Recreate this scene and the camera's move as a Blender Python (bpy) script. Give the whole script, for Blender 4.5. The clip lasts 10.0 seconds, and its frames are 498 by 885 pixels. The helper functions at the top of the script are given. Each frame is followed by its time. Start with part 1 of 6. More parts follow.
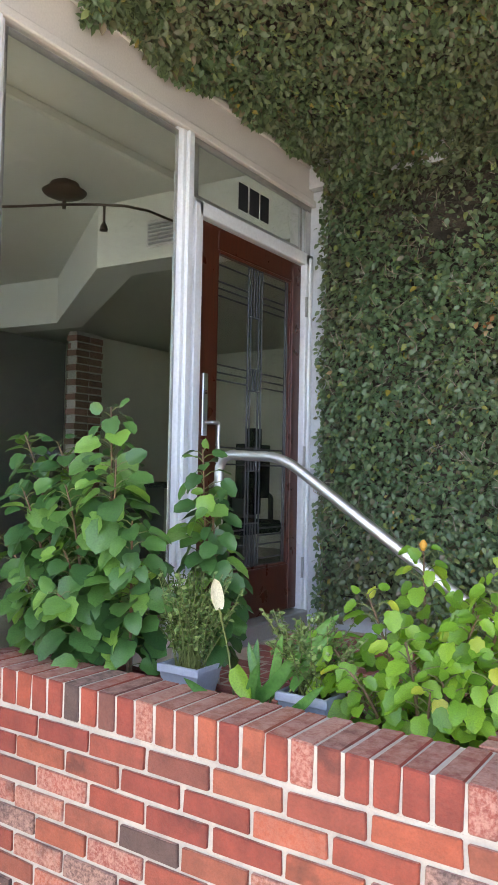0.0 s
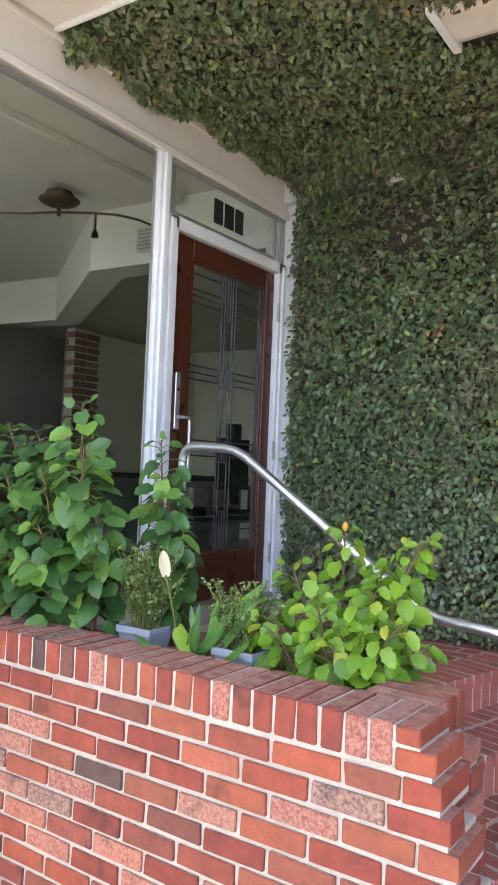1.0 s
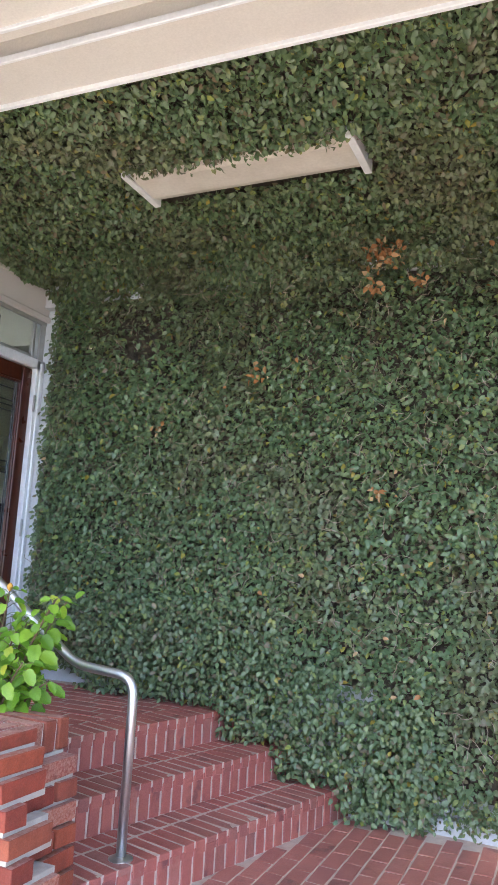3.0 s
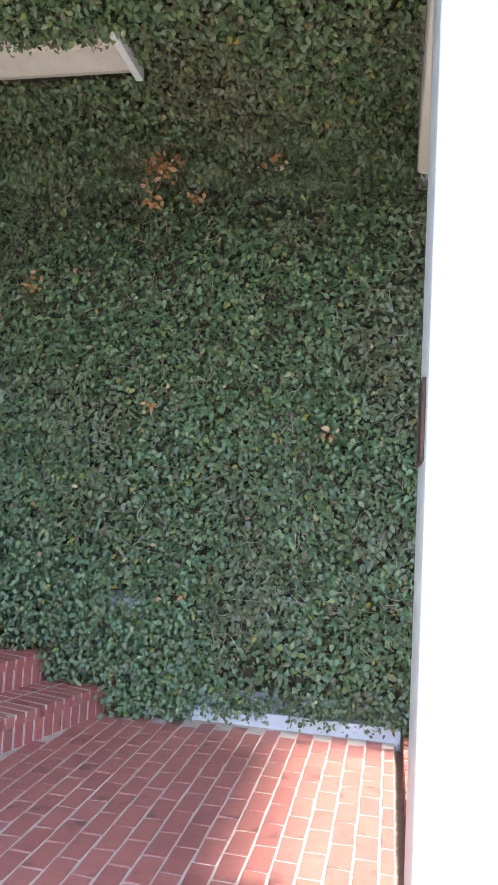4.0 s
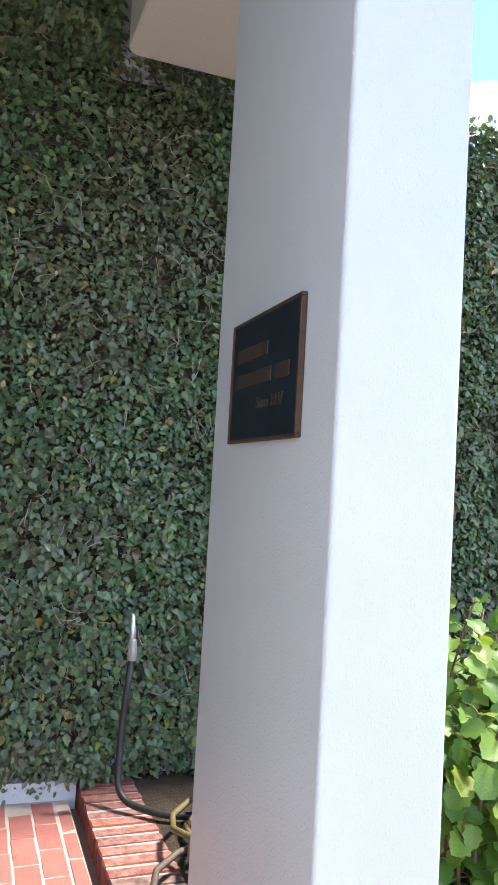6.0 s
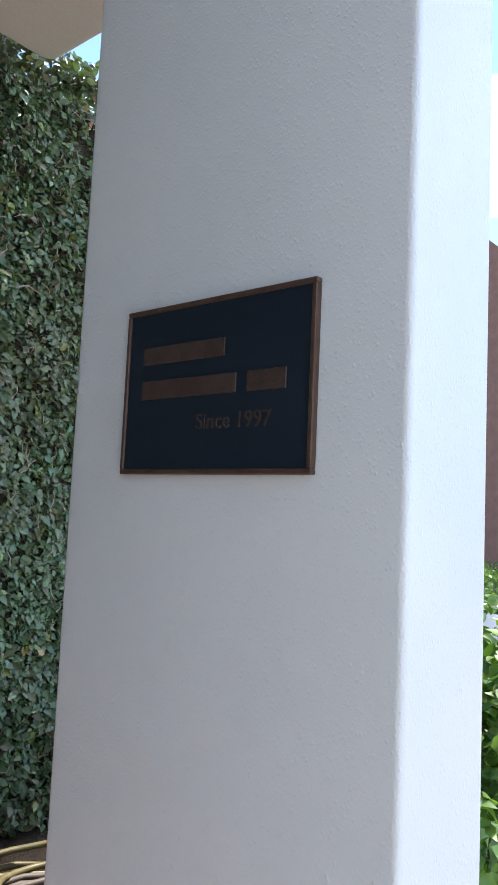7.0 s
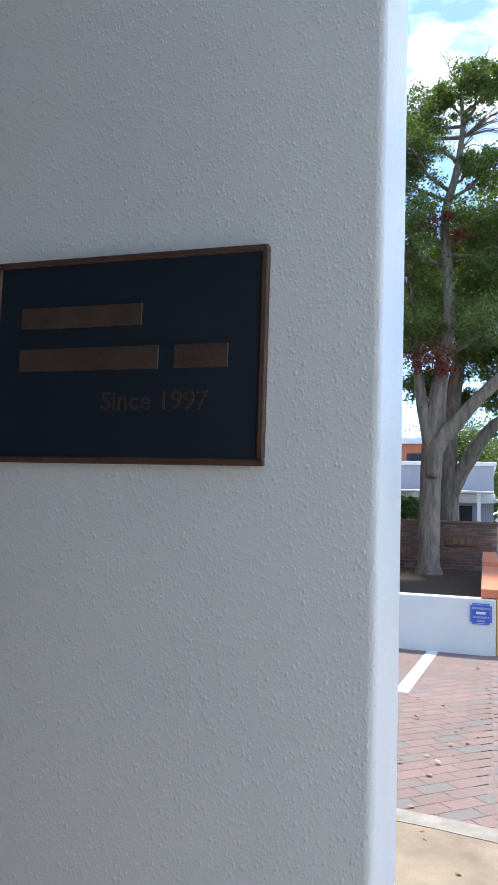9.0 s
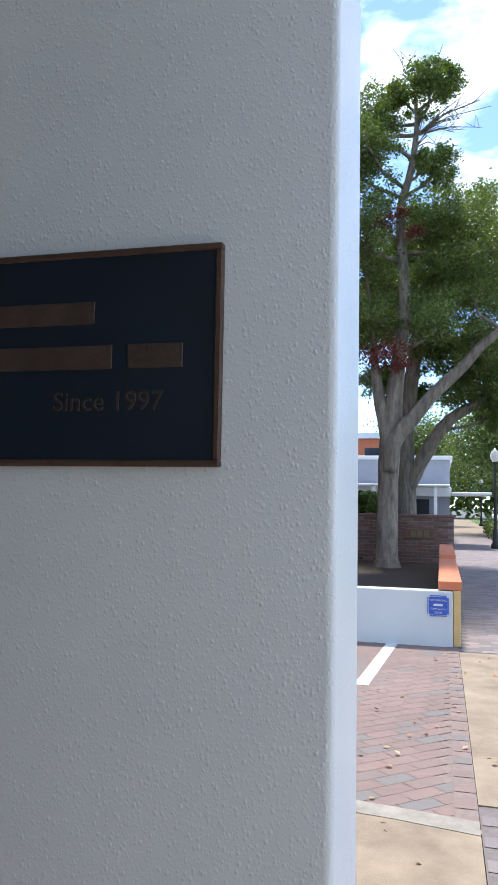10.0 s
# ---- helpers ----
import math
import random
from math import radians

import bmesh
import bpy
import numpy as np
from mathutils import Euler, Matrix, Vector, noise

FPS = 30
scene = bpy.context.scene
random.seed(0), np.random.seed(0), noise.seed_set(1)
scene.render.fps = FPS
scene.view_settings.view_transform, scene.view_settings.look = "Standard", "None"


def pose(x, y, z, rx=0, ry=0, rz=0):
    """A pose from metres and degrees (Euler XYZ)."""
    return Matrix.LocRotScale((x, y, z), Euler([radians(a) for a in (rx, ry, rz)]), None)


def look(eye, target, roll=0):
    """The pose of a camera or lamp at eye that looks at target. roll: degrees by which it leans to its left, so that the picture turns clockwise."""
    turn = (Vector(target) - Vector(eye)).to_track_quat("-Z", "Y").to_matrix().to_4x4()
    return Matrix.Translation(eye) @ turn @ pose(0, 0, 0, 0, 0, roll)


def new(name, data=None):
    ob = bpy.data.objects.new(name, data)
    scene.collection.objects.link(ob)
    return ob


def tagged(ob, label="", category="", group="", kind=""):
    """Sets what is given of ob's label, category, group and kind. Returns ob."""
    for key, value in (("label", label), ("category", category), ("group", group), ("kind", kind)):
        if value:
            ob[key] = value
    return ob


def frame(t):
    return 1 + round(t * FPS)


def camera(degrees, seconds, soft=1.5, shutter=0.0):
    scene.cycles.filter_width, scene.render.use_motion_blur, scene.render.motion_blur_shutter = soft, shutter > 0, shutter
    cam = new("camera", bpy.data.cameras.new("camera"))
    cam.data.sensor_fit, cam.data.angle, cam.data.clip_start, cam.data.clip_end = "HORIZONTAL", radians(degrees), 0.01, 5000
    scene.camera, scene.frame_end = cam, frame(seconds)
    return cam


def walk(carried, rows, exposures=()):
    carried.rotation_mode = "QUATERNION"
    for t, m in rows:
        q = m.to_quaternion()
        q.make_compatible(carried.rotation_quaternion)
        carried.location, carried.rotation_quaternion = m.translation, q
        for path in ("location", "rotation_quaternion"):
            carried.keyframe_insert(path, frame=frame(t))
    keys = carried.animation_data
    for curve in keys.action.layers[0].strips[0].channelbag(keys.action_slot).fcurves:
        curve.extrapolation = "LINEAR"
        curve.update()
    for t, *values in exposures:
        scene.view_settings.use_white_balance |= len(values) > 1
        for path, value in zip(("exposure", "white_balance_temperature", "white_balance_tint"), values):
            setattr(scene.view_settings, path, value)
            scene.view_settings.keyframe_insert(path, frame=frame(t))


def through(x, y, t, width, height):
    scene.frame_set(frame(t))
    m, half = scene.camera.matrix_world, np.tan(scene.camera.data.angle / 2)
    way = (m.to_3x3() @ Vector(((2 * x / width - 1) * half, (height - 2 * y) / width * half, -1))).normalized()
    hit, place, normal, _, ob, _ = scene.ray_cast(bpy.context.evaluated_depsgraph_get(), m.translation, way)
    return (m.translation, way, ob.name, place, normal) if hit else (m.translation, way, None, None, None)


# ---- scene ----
cam = camera(36.6, 10.0)
PATH = [
    (0, (0.648, 0.63, 1.271), (-0.469, 2.288, 1.349), 1.1),
    (0.5, (0.796, 0.526, 1.267), (-0.285, 2.208, 1.303), 0.5),
    (1, (1.001, 0.457, 1.251), (-0.131, 2.105, 1.319), 2.3),
    (1.5, (1.212, 0.417, 1.254), (0.045, 2.025, 1.49), 2.5),
    (2, (1.385, 0.461, 1.222), (0.222, 2.058, 1.533), 5.3),
    (2.5, (1.616, 0.379, 1.223), (0.553, 2.044, 1.537), 4.5),
    (2.7, (1.735, 0.321, 1.228), (0.776, 2.044, 1.557), 3.9),
    (3.8, (2.212, 0.319, 1.132), (1.763, 2.256, 1.344), 3.0),
    (4, (2.226, 0.33, 1.158), (1.849, 2.289, 1.302), 2.9),
    (4.5, (2.259, 0.469, 1.155), (2.014, 2.453, 1.218), 2.7),
    (5, (2.202, 0.715, 1.145), (2.089, 2.712, 1.173), 3.2),
    (5.5, (2.045, 0.949, 1.148), (2.257, 2.937, 1.21), 3.5),
    (5.7, (1.963, 1.074, 1.168), (2.353, 3.034, 1.249), 3.4),
    (6.8, (1.67, 1.73, 1.219), (3.077, 3.139, 1.402), 2.7),
    (7, (1.643, 1.809, 1.225), (3.169, 3.089, 1.413), 2.6),
    (7.5, (1.637, 1.949, 1.216), (3.347, 2.972, 1.39), 2.5),
    (8, (1.607, 2.05, 1.226), (3.456, 2.8, 1.367), 2.7),
    (8.5, (1.622, 2.072, 1.224), (3.503, 2.733, 1.375), 2.0),
    (9, (1.613, 2.067, 1.232), (3.514, 2.665, 1.397), 1.8),
    (9.5, (1.612, 2.064, 1.236), (3.533, 2.599, 1.403), 1.7),
    (10, (1.62, 2.066, 1.237), (3.551, 2.56, 1.394), 1.0),
]
walk(cam, [(t, look(eye, target, roll)) for t, eye, target, roll in PATH],
     [(0.0, 3.55, 7600, 12), (2.7, 3.65, 7200, 13), (4.0, 3.45, 6500, 10), (4.5, 3.25, 6450, 10), (5.0, 3.05, 6500, 10), (5.7, 2.85, 6600, 11), (7.0, 2.7, 6500, 8), (8.5, 2.42, 6400, 6), (10.0, 2.2, 6400, 6)])


# ---- sky, sun and exposure ----
SUN_FROM = Vector((0.411, 0.03, 0.911)).normalized()


def build_world():
    world = bpy.data.worlds.new("sky")
    scene.world = world
    world.use_nodes = True
    nt = world.node_tree
    nt.nodes.clear()
    out = nt.nodes.new("ShaderNodeOutputWorld")
    bg = nt.nodes.new("ShaderNodeBackground")
    sky = nt.nodes.new("ShaderNodeTexSky")
    sky.sky_type = "NISHITA"
    sky.sun_disc = False
    sky.sun_elevation = math.asin(SUN_FROM.z)
    sky.sun_rotation = math.atan2(SUN_FROM.x, SUN_FROM.y)
    sky.air_density, sky.dust_density, sky.ozone_density = 0.55, 0.1, 3.0
    co = nt.nodes.new("ShaderNodeTexCoord")
    mp = nt.nodes.new("ShaderNodeMapping")
    mp.inputs["Scale"].default_value = (1.0, 1.3, 3.2)
    mp.inputs["Location"].default_value = (0.35, 0.1, 0.2)
    ns = nt.nodes.new("ShaderNodeTexNoise")
    ns.inputs["Scale"].default_value = 2.1
    ns.inputs["Detail"].default_value = 8.0
    ns.inputs["Roughness"].default_value = 0.52
    rp = nt.nodes.new("ShaderNodeValToRGB")
    rp.color_ramp.elements[0].position, rp.color_ramp.elements[1].position = 0.5, 0.66
    rp.color_ramp.elements[0].color, rp.color_ramp.elements[1].color = (0, 0, 0, 1), (0.92, 0.92, 0.92, 1)
    mx = nt.nodes.new("ShaderNodeMix")
    mx.data_type = "RGBA"
    mx.inputs["B"].default_value = (7.8, 8.1, 8.6, 1)
    nt.links.new(co.outputs["Generated"], mp.inputs["Vector"])
    nt.links.new(mp.outputs["Vector"], ns.inputs["Vector"])
    nt.links.new(ns.outputs["Fac"], rp.inputs["Fac"])
    nt.links.new(rp.outputs["Color"], mx.inputs["Factor"])
    nt.links.new(sky.outputs["Color"], mx.inputs["A"])
    nt.links.new(mx.outputs["Result"], bg.inputs["Color"])
    nt.links.new(bg.outputs["Background"], out.inputs["Surface"])
    bg.inputs["Strength"].default_value = 0.1
    sun = bpy.data.lights.new("sun", "SUN")
    sun.energy, sun.angle, sun.color = 1.4, radians(7.0), (1.0, 0.95, 0.86)
    ob = new("sun", sun)
    ob.matrix_world = look((SUN_FROM * 40)[:], (0, 0, 0))


build_world()


# ---- materials ----
def shader(name):
    m = bpy.data.materials.new(name)
    m.use_nodes = True
    nt = m.node_tree
    return m, nt, nt.nodes["Principled BSDF"]


def node(nt, kind, **values):
    n = nt.nodes.new(kind)
    for k, v in values.items():
        n.inputs[k].default_value = v
    return n


def mixed(nt, fac, a, b, blend="MIX"):
    """A colour mix; fac, a and b are sockets or values."""
    n = nt.nodes.new("ShaderNodeMix")
    n.data_type, n.blend_type = "RGBA", blend
    for key, v in (("Factor", fac), ("A", a), ("B", b)):
        if isinstance(v, bpy.types.NodeSocket):
            nt.links.new(v, n.inputs[key])
        else:
            n.inputs[key].default_value = v if key == "Factor" else (*v, 1)
    return n.outputs["Result"]


def ramp(nt, fac, *stops):
    n = nt.nodes.new("ShaderNodeValToRGB")
    el = n.color_ramp.elements
    while len(el) < len(stops):
        el.new(0.5)
    for e, (p, c) in zip(el, stops):
        e.position, e.color = p, (*c, 1) if len(c) == 3 else c
    nt.links.new(fac, n.inputs["Fac"])
    return n.outputs["Color"]


def noise_of(nt, scale, detail=5, rough=0.55, stretch=None):
    co = nt.nodes.new("ShaderNodeTexCoord")
    n = node(nt, "ShaderNodeTexNoise", Scale=scale, Detail=detail, Roughness=rough)
    if stretch:
        mp = nt.nodes.new("ShaderNodeMapping")
        mp.inputs["Scale"].default_value = stretch
        nt.links.new(co.outputs["Object"], mp.inputs["Vector"])
        nt.links.new(mp.outputs["Vector"], n.inputs["Vector"])
    else:
        nt.links.new(co.outputs["Object"], n.inputs["Vector"])
    return n.outputs["Fac"]


def bumped(nt, bsdf, height, strength, distance=0.01):
    b = node(nt, "ShaderNodeBump", Strength=strength, Distance=distance)
    nt.links.new(height, b.inputs["Height"])
    nt.links.new(b.outputs["Normal"], bsdf.inputs["Normal"])


def grey3(v):
    return (v, v, v)


def plain(name, a, b, rough=0.6, scale=6.0, bump=0.15, bscale=90.0, metal=0.0, rand=0.0, stretch=None, dist=0.004, rvar=0.1, spec=0.5):
    """Two tones in large soft patches, fine grain on top, a grainy relief."""
    m, nt, p = shader(name)
    col = ramp(nt, noise_of(nt, scale, 6, 0.6, stretch), (0.3, a), (0.72, b))
    fine = noise_of(nt, bscale, 4, 0.6, stretch)
    col = mixed(nt, 0.25, col, ramp(nt, fine, (0.3, grey3(0.55)), (0.7, grey3(1.0))), "MULTIPLY")
    if rand:
        oi = nt.nodes.new("ShaderNodeObjectInfo")
        col = mixed(nt, 1.0, col, ramp(nt, oi.outputs["Random"], (0, grey3(1 - rand)), (1, grey3(1 + rand * 0.4))), "MULTIPLY")
    nt.links.new(col, p.inputs["Base Color"])
    rr = node(nt, "ShaderNodeMapRange")
    nt.links.new(noise_of(nt, scale * 2.3), rr.inputs["Value"])
    rr.inputs["To Min"].default_value, rr.inputs["To Max"].default_value = max(0.03, rough - rvar), min(1, rough + rvar)
    nt.links.new(rr.outputs["Result"], p.inputs["Roughness"])
    p.inputs["Metallic"].default_value = metal
    p.inputs["Specular IOR Level"].default_value = spec
    if bump:
        bumped(nt, p, fine, bump, dist)
    return m


def brick_material(name, stops, speckle, rough=0.75, stain=0.5, worn_top=0.0):
    """Fired clay: a tone of its own for each brick, blotches, pits and a trace of lime."""
    m, nt, p = shader(name)
    oi = nt.nodes.new("ShaderNodeObjectInfo")
    co = nt.nodes.new("ShaderNodeTexCoord")
    far = nt.nodes.new("ShaderNodeVectorMath")
    far.operation = "MULTIPLY"
    far.inputs[1].default_value = (37.0, 23.0, 31.0)
    nt.links.new(oi.outputs["Random"], far.inputs[0])
    own = nt.nodes.new("ShaderNodeVectorMath")
    nt.links.new(co.outputs["Object"], own.inputs[0])
    nt.links.new(far.outputs[0], own.inputs[1])

    def noise_of(nt, scale, detail, roughness):
        """Each brick cuts its own piece out of the noise."""
        n = node(nt, "ShaderNodeTexNoise", Scale=scale, Detail=detail, Roughness=roughness)
        nt.links.new(own.outputs[0], n.inputs["Vector"])
        return n.outputs["Fac"]
    col = ramp(nt, oi.outputs["Random"], *stops)
    blot = noise_of(nt, 16, 5, 0.65)
    col = mixed(nt, stain, col, ramp(nt, blot, (0.3, (0.5, 0.42, 0.4)), (0.68, (1.12, 1.05, 1.0))), "MULTIPLY")
    fine = noise_of(nt, 170, 4, 0.7)
    col = mixed(nt, 0.4, col, ramp(nt, fine, (0.35, grey3(0.55)), (0.65, grey3(1.1))), "MULTIPLY")
    # lime traces, heavy on a few bricks only
    wr = nt.nodes.new("ShaderNodeMath")
    wr.operation = "FRACT"
    ml = nt.nodes.new("ShaderNodeMath")
    ml.operation = "MULTIPLY"
    ml.inputs[1].default_value = 7.31
    nt.links.new(oi.outputs["Random"], ml.inputs[0])
    nt.links.new(ml.outputs[0], wr.inputs[0])
    few = ramp(nt, wr.outputs[0], (0.82, grey3(0.05)), (0.86, grey3(1.0)))
    lime = ramp(nt, noise_of(nt, 95, 6, 0.75), (0.4, grey3(0.1)), (0.6, grey3(speckle)))
    both = mixed(nt, 1.0, few, lime, "MULTIPLY")
    col = mixed(nt, both, col, mixed(nt, 0.3, (0.5, 0.3, 0.245), col))
    # kiln scorch on part of a brick
    burnt = ramp(nt, noise_of(nt, 7, 3, 0.5), (0.62, grey3(0)), (0.7, grey3(0.75)))
    col = mixed(nt, burnt, col, mixed(nt, 1.0, col, (0.42, 0.5, 0.58), "MULTIPLY"))
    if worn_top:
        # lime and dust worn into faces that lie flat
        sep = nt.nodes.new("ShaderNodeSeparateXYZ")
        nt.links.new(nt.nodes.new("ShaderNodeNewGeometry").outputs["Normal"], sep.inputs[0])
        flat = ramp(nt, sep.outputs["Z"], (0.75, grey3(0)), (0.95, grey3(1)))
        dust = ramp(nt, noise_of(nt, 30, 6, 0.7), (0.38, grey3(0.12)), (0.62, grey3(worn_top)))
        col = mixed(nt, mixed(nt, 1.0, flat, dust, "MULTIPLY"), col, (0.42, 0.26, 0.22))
    nt.links.new(col, p.inputs["Base Color"])
    p.inputs["Roughness"].default_value = rough
    rough_face = nt.nodes.new("ShaderNodeMath")
    rough_face.operation = "ADD"
    nt.links.new(fine, rough_face.inputs[0])
    nt.links.new(noise_of(nt, 45, 5, 0.65), rough_face.inputs[1])
    bumped(nt, p, rough_face.outputs[0], 0.5, 0.005)
    return m


def leaf_material(name, stops, rough=0.38, through=0.25, island=True, weathered=0.0):
    m, nt, p = shader(name)
    if island:
        g = nt.nodes.new("ShaderNodeNewGeometry")
        src = g.outputs["Random Per Island"]
    else:
        g = nt.nodes.new("ShaderNodeObjectInfo")
        src = g.outputs["Random"]
    col = ramp(nt, src, *stops)
    co = nt.nodes.new("ShaderNodeTexCoord")
    big = node(nt, "ShaderNodeTexNoise", Scale=22.0, Detail=3.0)
    nt.links.new(co.outputs["Object"], big.inputs["Vector"])
    col = mixed(nt, 0.5, col, ramp(nt, big.outputs["Fac"], (0.3, grey3(0.6)), (0.7, grey3(1.25))), "MULTIPLY")
    if weathered:
        patch = ramp(nt, noise_of(nt, 1.5, 4), (0.5, grey3(0)), (0.66, grey3(weathered)))
        col = mixed(nt, patch, col, (0.16, 0.13, 0.085))
    nt.links.new(col, p.inputs["Base Color"])
    p.inputs["Roughness"].default_value = rough
    if weathered:
        p.inputs["Specular IOR Level"].default_value = 0.7
    tr = nt.nodes.new("ShaderNodeBsdfTranslucent")
    nt.links.new(mixed(nt, 1.0, col, (1.5, 1.6, 0.6), "MULTIPLY"), tr.inputs["Color"])
    ms = nt.nodes.new("ShaderNodeMixShader")
    ms.inputs[0].default_value = through
    out = nt.nodes["Material Output"]
    nt.links.new(p.outputs[0], ms.inputs[1])
    nt.links.new(tr.outputs[0], ms.inputs[2])
    nt.links.new(ms.outputs[0], out.inputs["Surface"])
    return m


def glass_material(name, tint=(0.93, 0.97, 0.95)):
    m, nt, p = shader(name)
    p.inputs["Base Color"].default_value = (*tint, 1)
    p.inputs["Roughness"].default_value = 0.0
    p.inputs["Transmission Weight"].default_value = 1.0
    p.inputs["IOR"].default_value = 1.45
    return m


def stucco_material():
    m, nt, p = shader("white painted stucco")
    col = ramp(nt, noise_of(nt, 1.6, 5, 0.6), (0.3, (0.55, 0.57, 0.57)), (0.7, (0.62, 0.63, 0.62)))
    nt.links.new(col, p.inputs["Base Color"])
    p.inputs["Roughness"].default_value = 0.42
    co = nt.nodes.new("ShaderNodeTexCoord")
    mp = nt.nodes.new("ShaderNodeMapping")
    mp.inputs["Scale"].default_value = (1.0, 1.0, 0.72)
    nt.links.new(co.outputs["Object"], mp.inputs["Vector"])
    grains = []
    for scale, size in ((190.0, 0.42), (330.0, 0.46)):
        v = node(nt, "ShaderNodeTexVoronoi", Scale=scale, Randomness=1.0)
        v.feature = "SMOOTH_F1"
        v.inputs["Smoothness"].default_value = 0.25
        nt.links.new(mp.outputs["Vector"], v.inputs["Vector"])
        lump = ramp(nt, v.outputs["Distance"], (0.08, grey3(1)), (size, grey3(0)))
        pick = ramp(nt, noise_of(nt, scale * 0.45, 2), (0.4, grey3(0.12)), (0.62, grey3(0.8)))
        grains.append(mixed(nt, 1.0, lump, pick, "MULTIPLY"))
    both = mixed(nt, 0.6, grains[0], grains[1], "ADD")
    both = mixed(nt, 0.5, both, noise_of(nt, 26, 4, 0.55), "ADD")
    bumped(nt, p, both, 0.45, 0.002)
    return m


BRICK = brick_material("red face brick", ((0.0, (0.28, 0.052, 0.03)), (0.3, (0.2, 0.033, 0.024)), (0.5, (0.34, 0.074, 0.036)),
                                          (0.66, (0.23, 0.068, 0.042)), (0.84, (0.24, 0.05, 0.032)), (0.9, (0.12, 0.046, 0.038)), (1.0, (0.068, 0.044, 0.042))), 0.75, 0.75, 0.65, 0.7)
PAVER = brick_material("dark red paver", ((0.0, (0.42, 0.155, 0.128)), (0.5, (0.47, 0.18, 0.145)), (1.0, (0.39, 0.145, 0.125))), 0.05, 0.5, 0.3)
STEPBRICK = brick_material("wine red step brick", ((0.0, (0.4, 0.115, 0.1)), (0.5, (0.46, 0.145, 0.118)), (0.8, (0.38, 0.115, 0.1)), (1.0, (0.34, 0.125, 0.108))), 0.3, 0.6, 0.35)
OLDBRICK = brick_material("old brown brick", ((0.0, (0.16, 0.075, 0.05)), (0.5, (0.2, 0.09, 0.06)), (1.0, (0.11, 0.06, 0.045))), 0.4)
GARDENBRICK = brick_material("mossy brown brick", ((0.0, (0.15, 0.075, 0.05)), (0.5, (0.21, 0.11, 0.075)), (0.8, (0.1, 0.075, 0.06)), (1.0, (0.26, 0.17, 0.12))), 0.4)
MORTAR = plain("pale mortar", (0.36, 0.33, 0.3), (0.47, 0.44, 0.4), 0.9, 20, 0.5, 220)
JOINT = plain("sandy joint", (0.5, 0.4, 0.34), (0.62, 0.52, 0.45), 0.9, 20, 0.5, 220)
WALKJOINT = plain("dusty grey joint", (0.15, 0.125, 0.12), (0.21, 0.175, 0.165), 0.9, 20, 0.5, 220)
LOTJOINT = plain("dusty pink joint", (0.2, 0.145, 0.13), (0.27, 0.2, 0.18), 0.9, 20, 0.5, 220)
DARKJOINT = plain("dirty joint", (0.22, 0.155, 0.135), (0.3, 0.22, 0.195), 0.9, 20, 0.5, 220)
WHITE = plain("white gloss paint", (0.74, 0.76, 0.78), (0.82, 0.83, 0.84), 0.32, 3, 0.08, 60)
CREAM = plain("cream soffit paint", (0.65, 0.615, 0.57), (0.7, 0.665, 0.62), 0.6, 1.5, 0.12, 120)
STUCCO = stucco_material()
WALLBASE = plain("pale painted wall", (0.55, 0.57, 0.6), (0.66, 0.67, 0.7), 0.8, 5, 0.4, 60)
ALU = plain("grey aluminium", (0.42, 0.42, 0.4), (0.5, 0.5, 0.48), 0.42, 8, 0.05, 80, 0.6)
STEEL = plain("brushed steel", (0.62, 0.63, 0.64), (0.75, 0.76, 0.77), 0.42, 14, 0.12, 240, 1.0)
OLIVEWALL = plain("olive plaster", (0.5, 0.49, 0.4), (0.56, 0.55, 0.45), 0.85, 1.5, 0.1, 80)
LEAD = plain("dull lead came", (0.03, 0.032, 0.034), (0.055, 0.057, 0.06), 0.45, 14, 0.1, 200, 0.3)
WOOD = plain("red stained wood", (0.06, 0.013, 0.007), (0.1, 0.024, 0.011), 0.3, 5, 0.1, 60, 0, 0, (1, 8, 0.6))
GLASS = glass_material("clear glass")
FABRIC = plain("black upholstery", (0.004, 0.004, 0.005), (0.008, 0.008, 0.009), 0.95, 9, 0.3, 220, spec=0.1)
RUBBER = plain("black rubber hose", (0.012, 0.012, 0.012), (0.03, 0.028, 0.025), 0.5, 20, 0.1, 120)
BLACK = plain("black paint", (0.012, 0.012, 0.014), (0.022, 0.022, 0.024), 0.6, 9, 0.1, 120)
PLAQUE = plain("blue black plaque", (0.006, 0.011, 0.02), (0.01, 0.017, 0.028), 0.42, 5, 0.06, 260)
BRONZE = plain("weathered bronze", (0.08, 0.046, 0.032), (0.13, 0.076, 0.052), 0.55, 40, 0.25, 300, 0.5)
BRONZEDIM = plain("dim bronze", (0.05, 0.032, 0.025), (0.08, 0.052, 0.04), 0.55, 40, 0.25, 300, 0.3)
POT = plain("blue grey plastic", (0.27, 0.3, 0.38), (0.36, 0.39, 0.46), 0.5, 12, 0.1, 90)
SOIL = plain("dry soil", (0.035, 0.024, 0.016), (0.1, 0.065, 0.042), 0.95, 14, 0.9, 120, dist=0.02)
BARK = plain("pale bark", (0.11, 0.085, 0.065), (0.32, 0.26, 0.2), 0.9, 9, 1.0, 14, stretch=(1, 1, 0.3), dist=0.06)
TWIG = plain("brown twig", (0.1, 0.06, 0.035), (0.2, 0.12, 0.07), 0.8, 20, 0.3, 150)
PALETWIG = plain("pale dry twig", (0.26, 0.21, 0.15), (0.45, 0.38, 0.3), 0.8, 20, 0.3, 150)
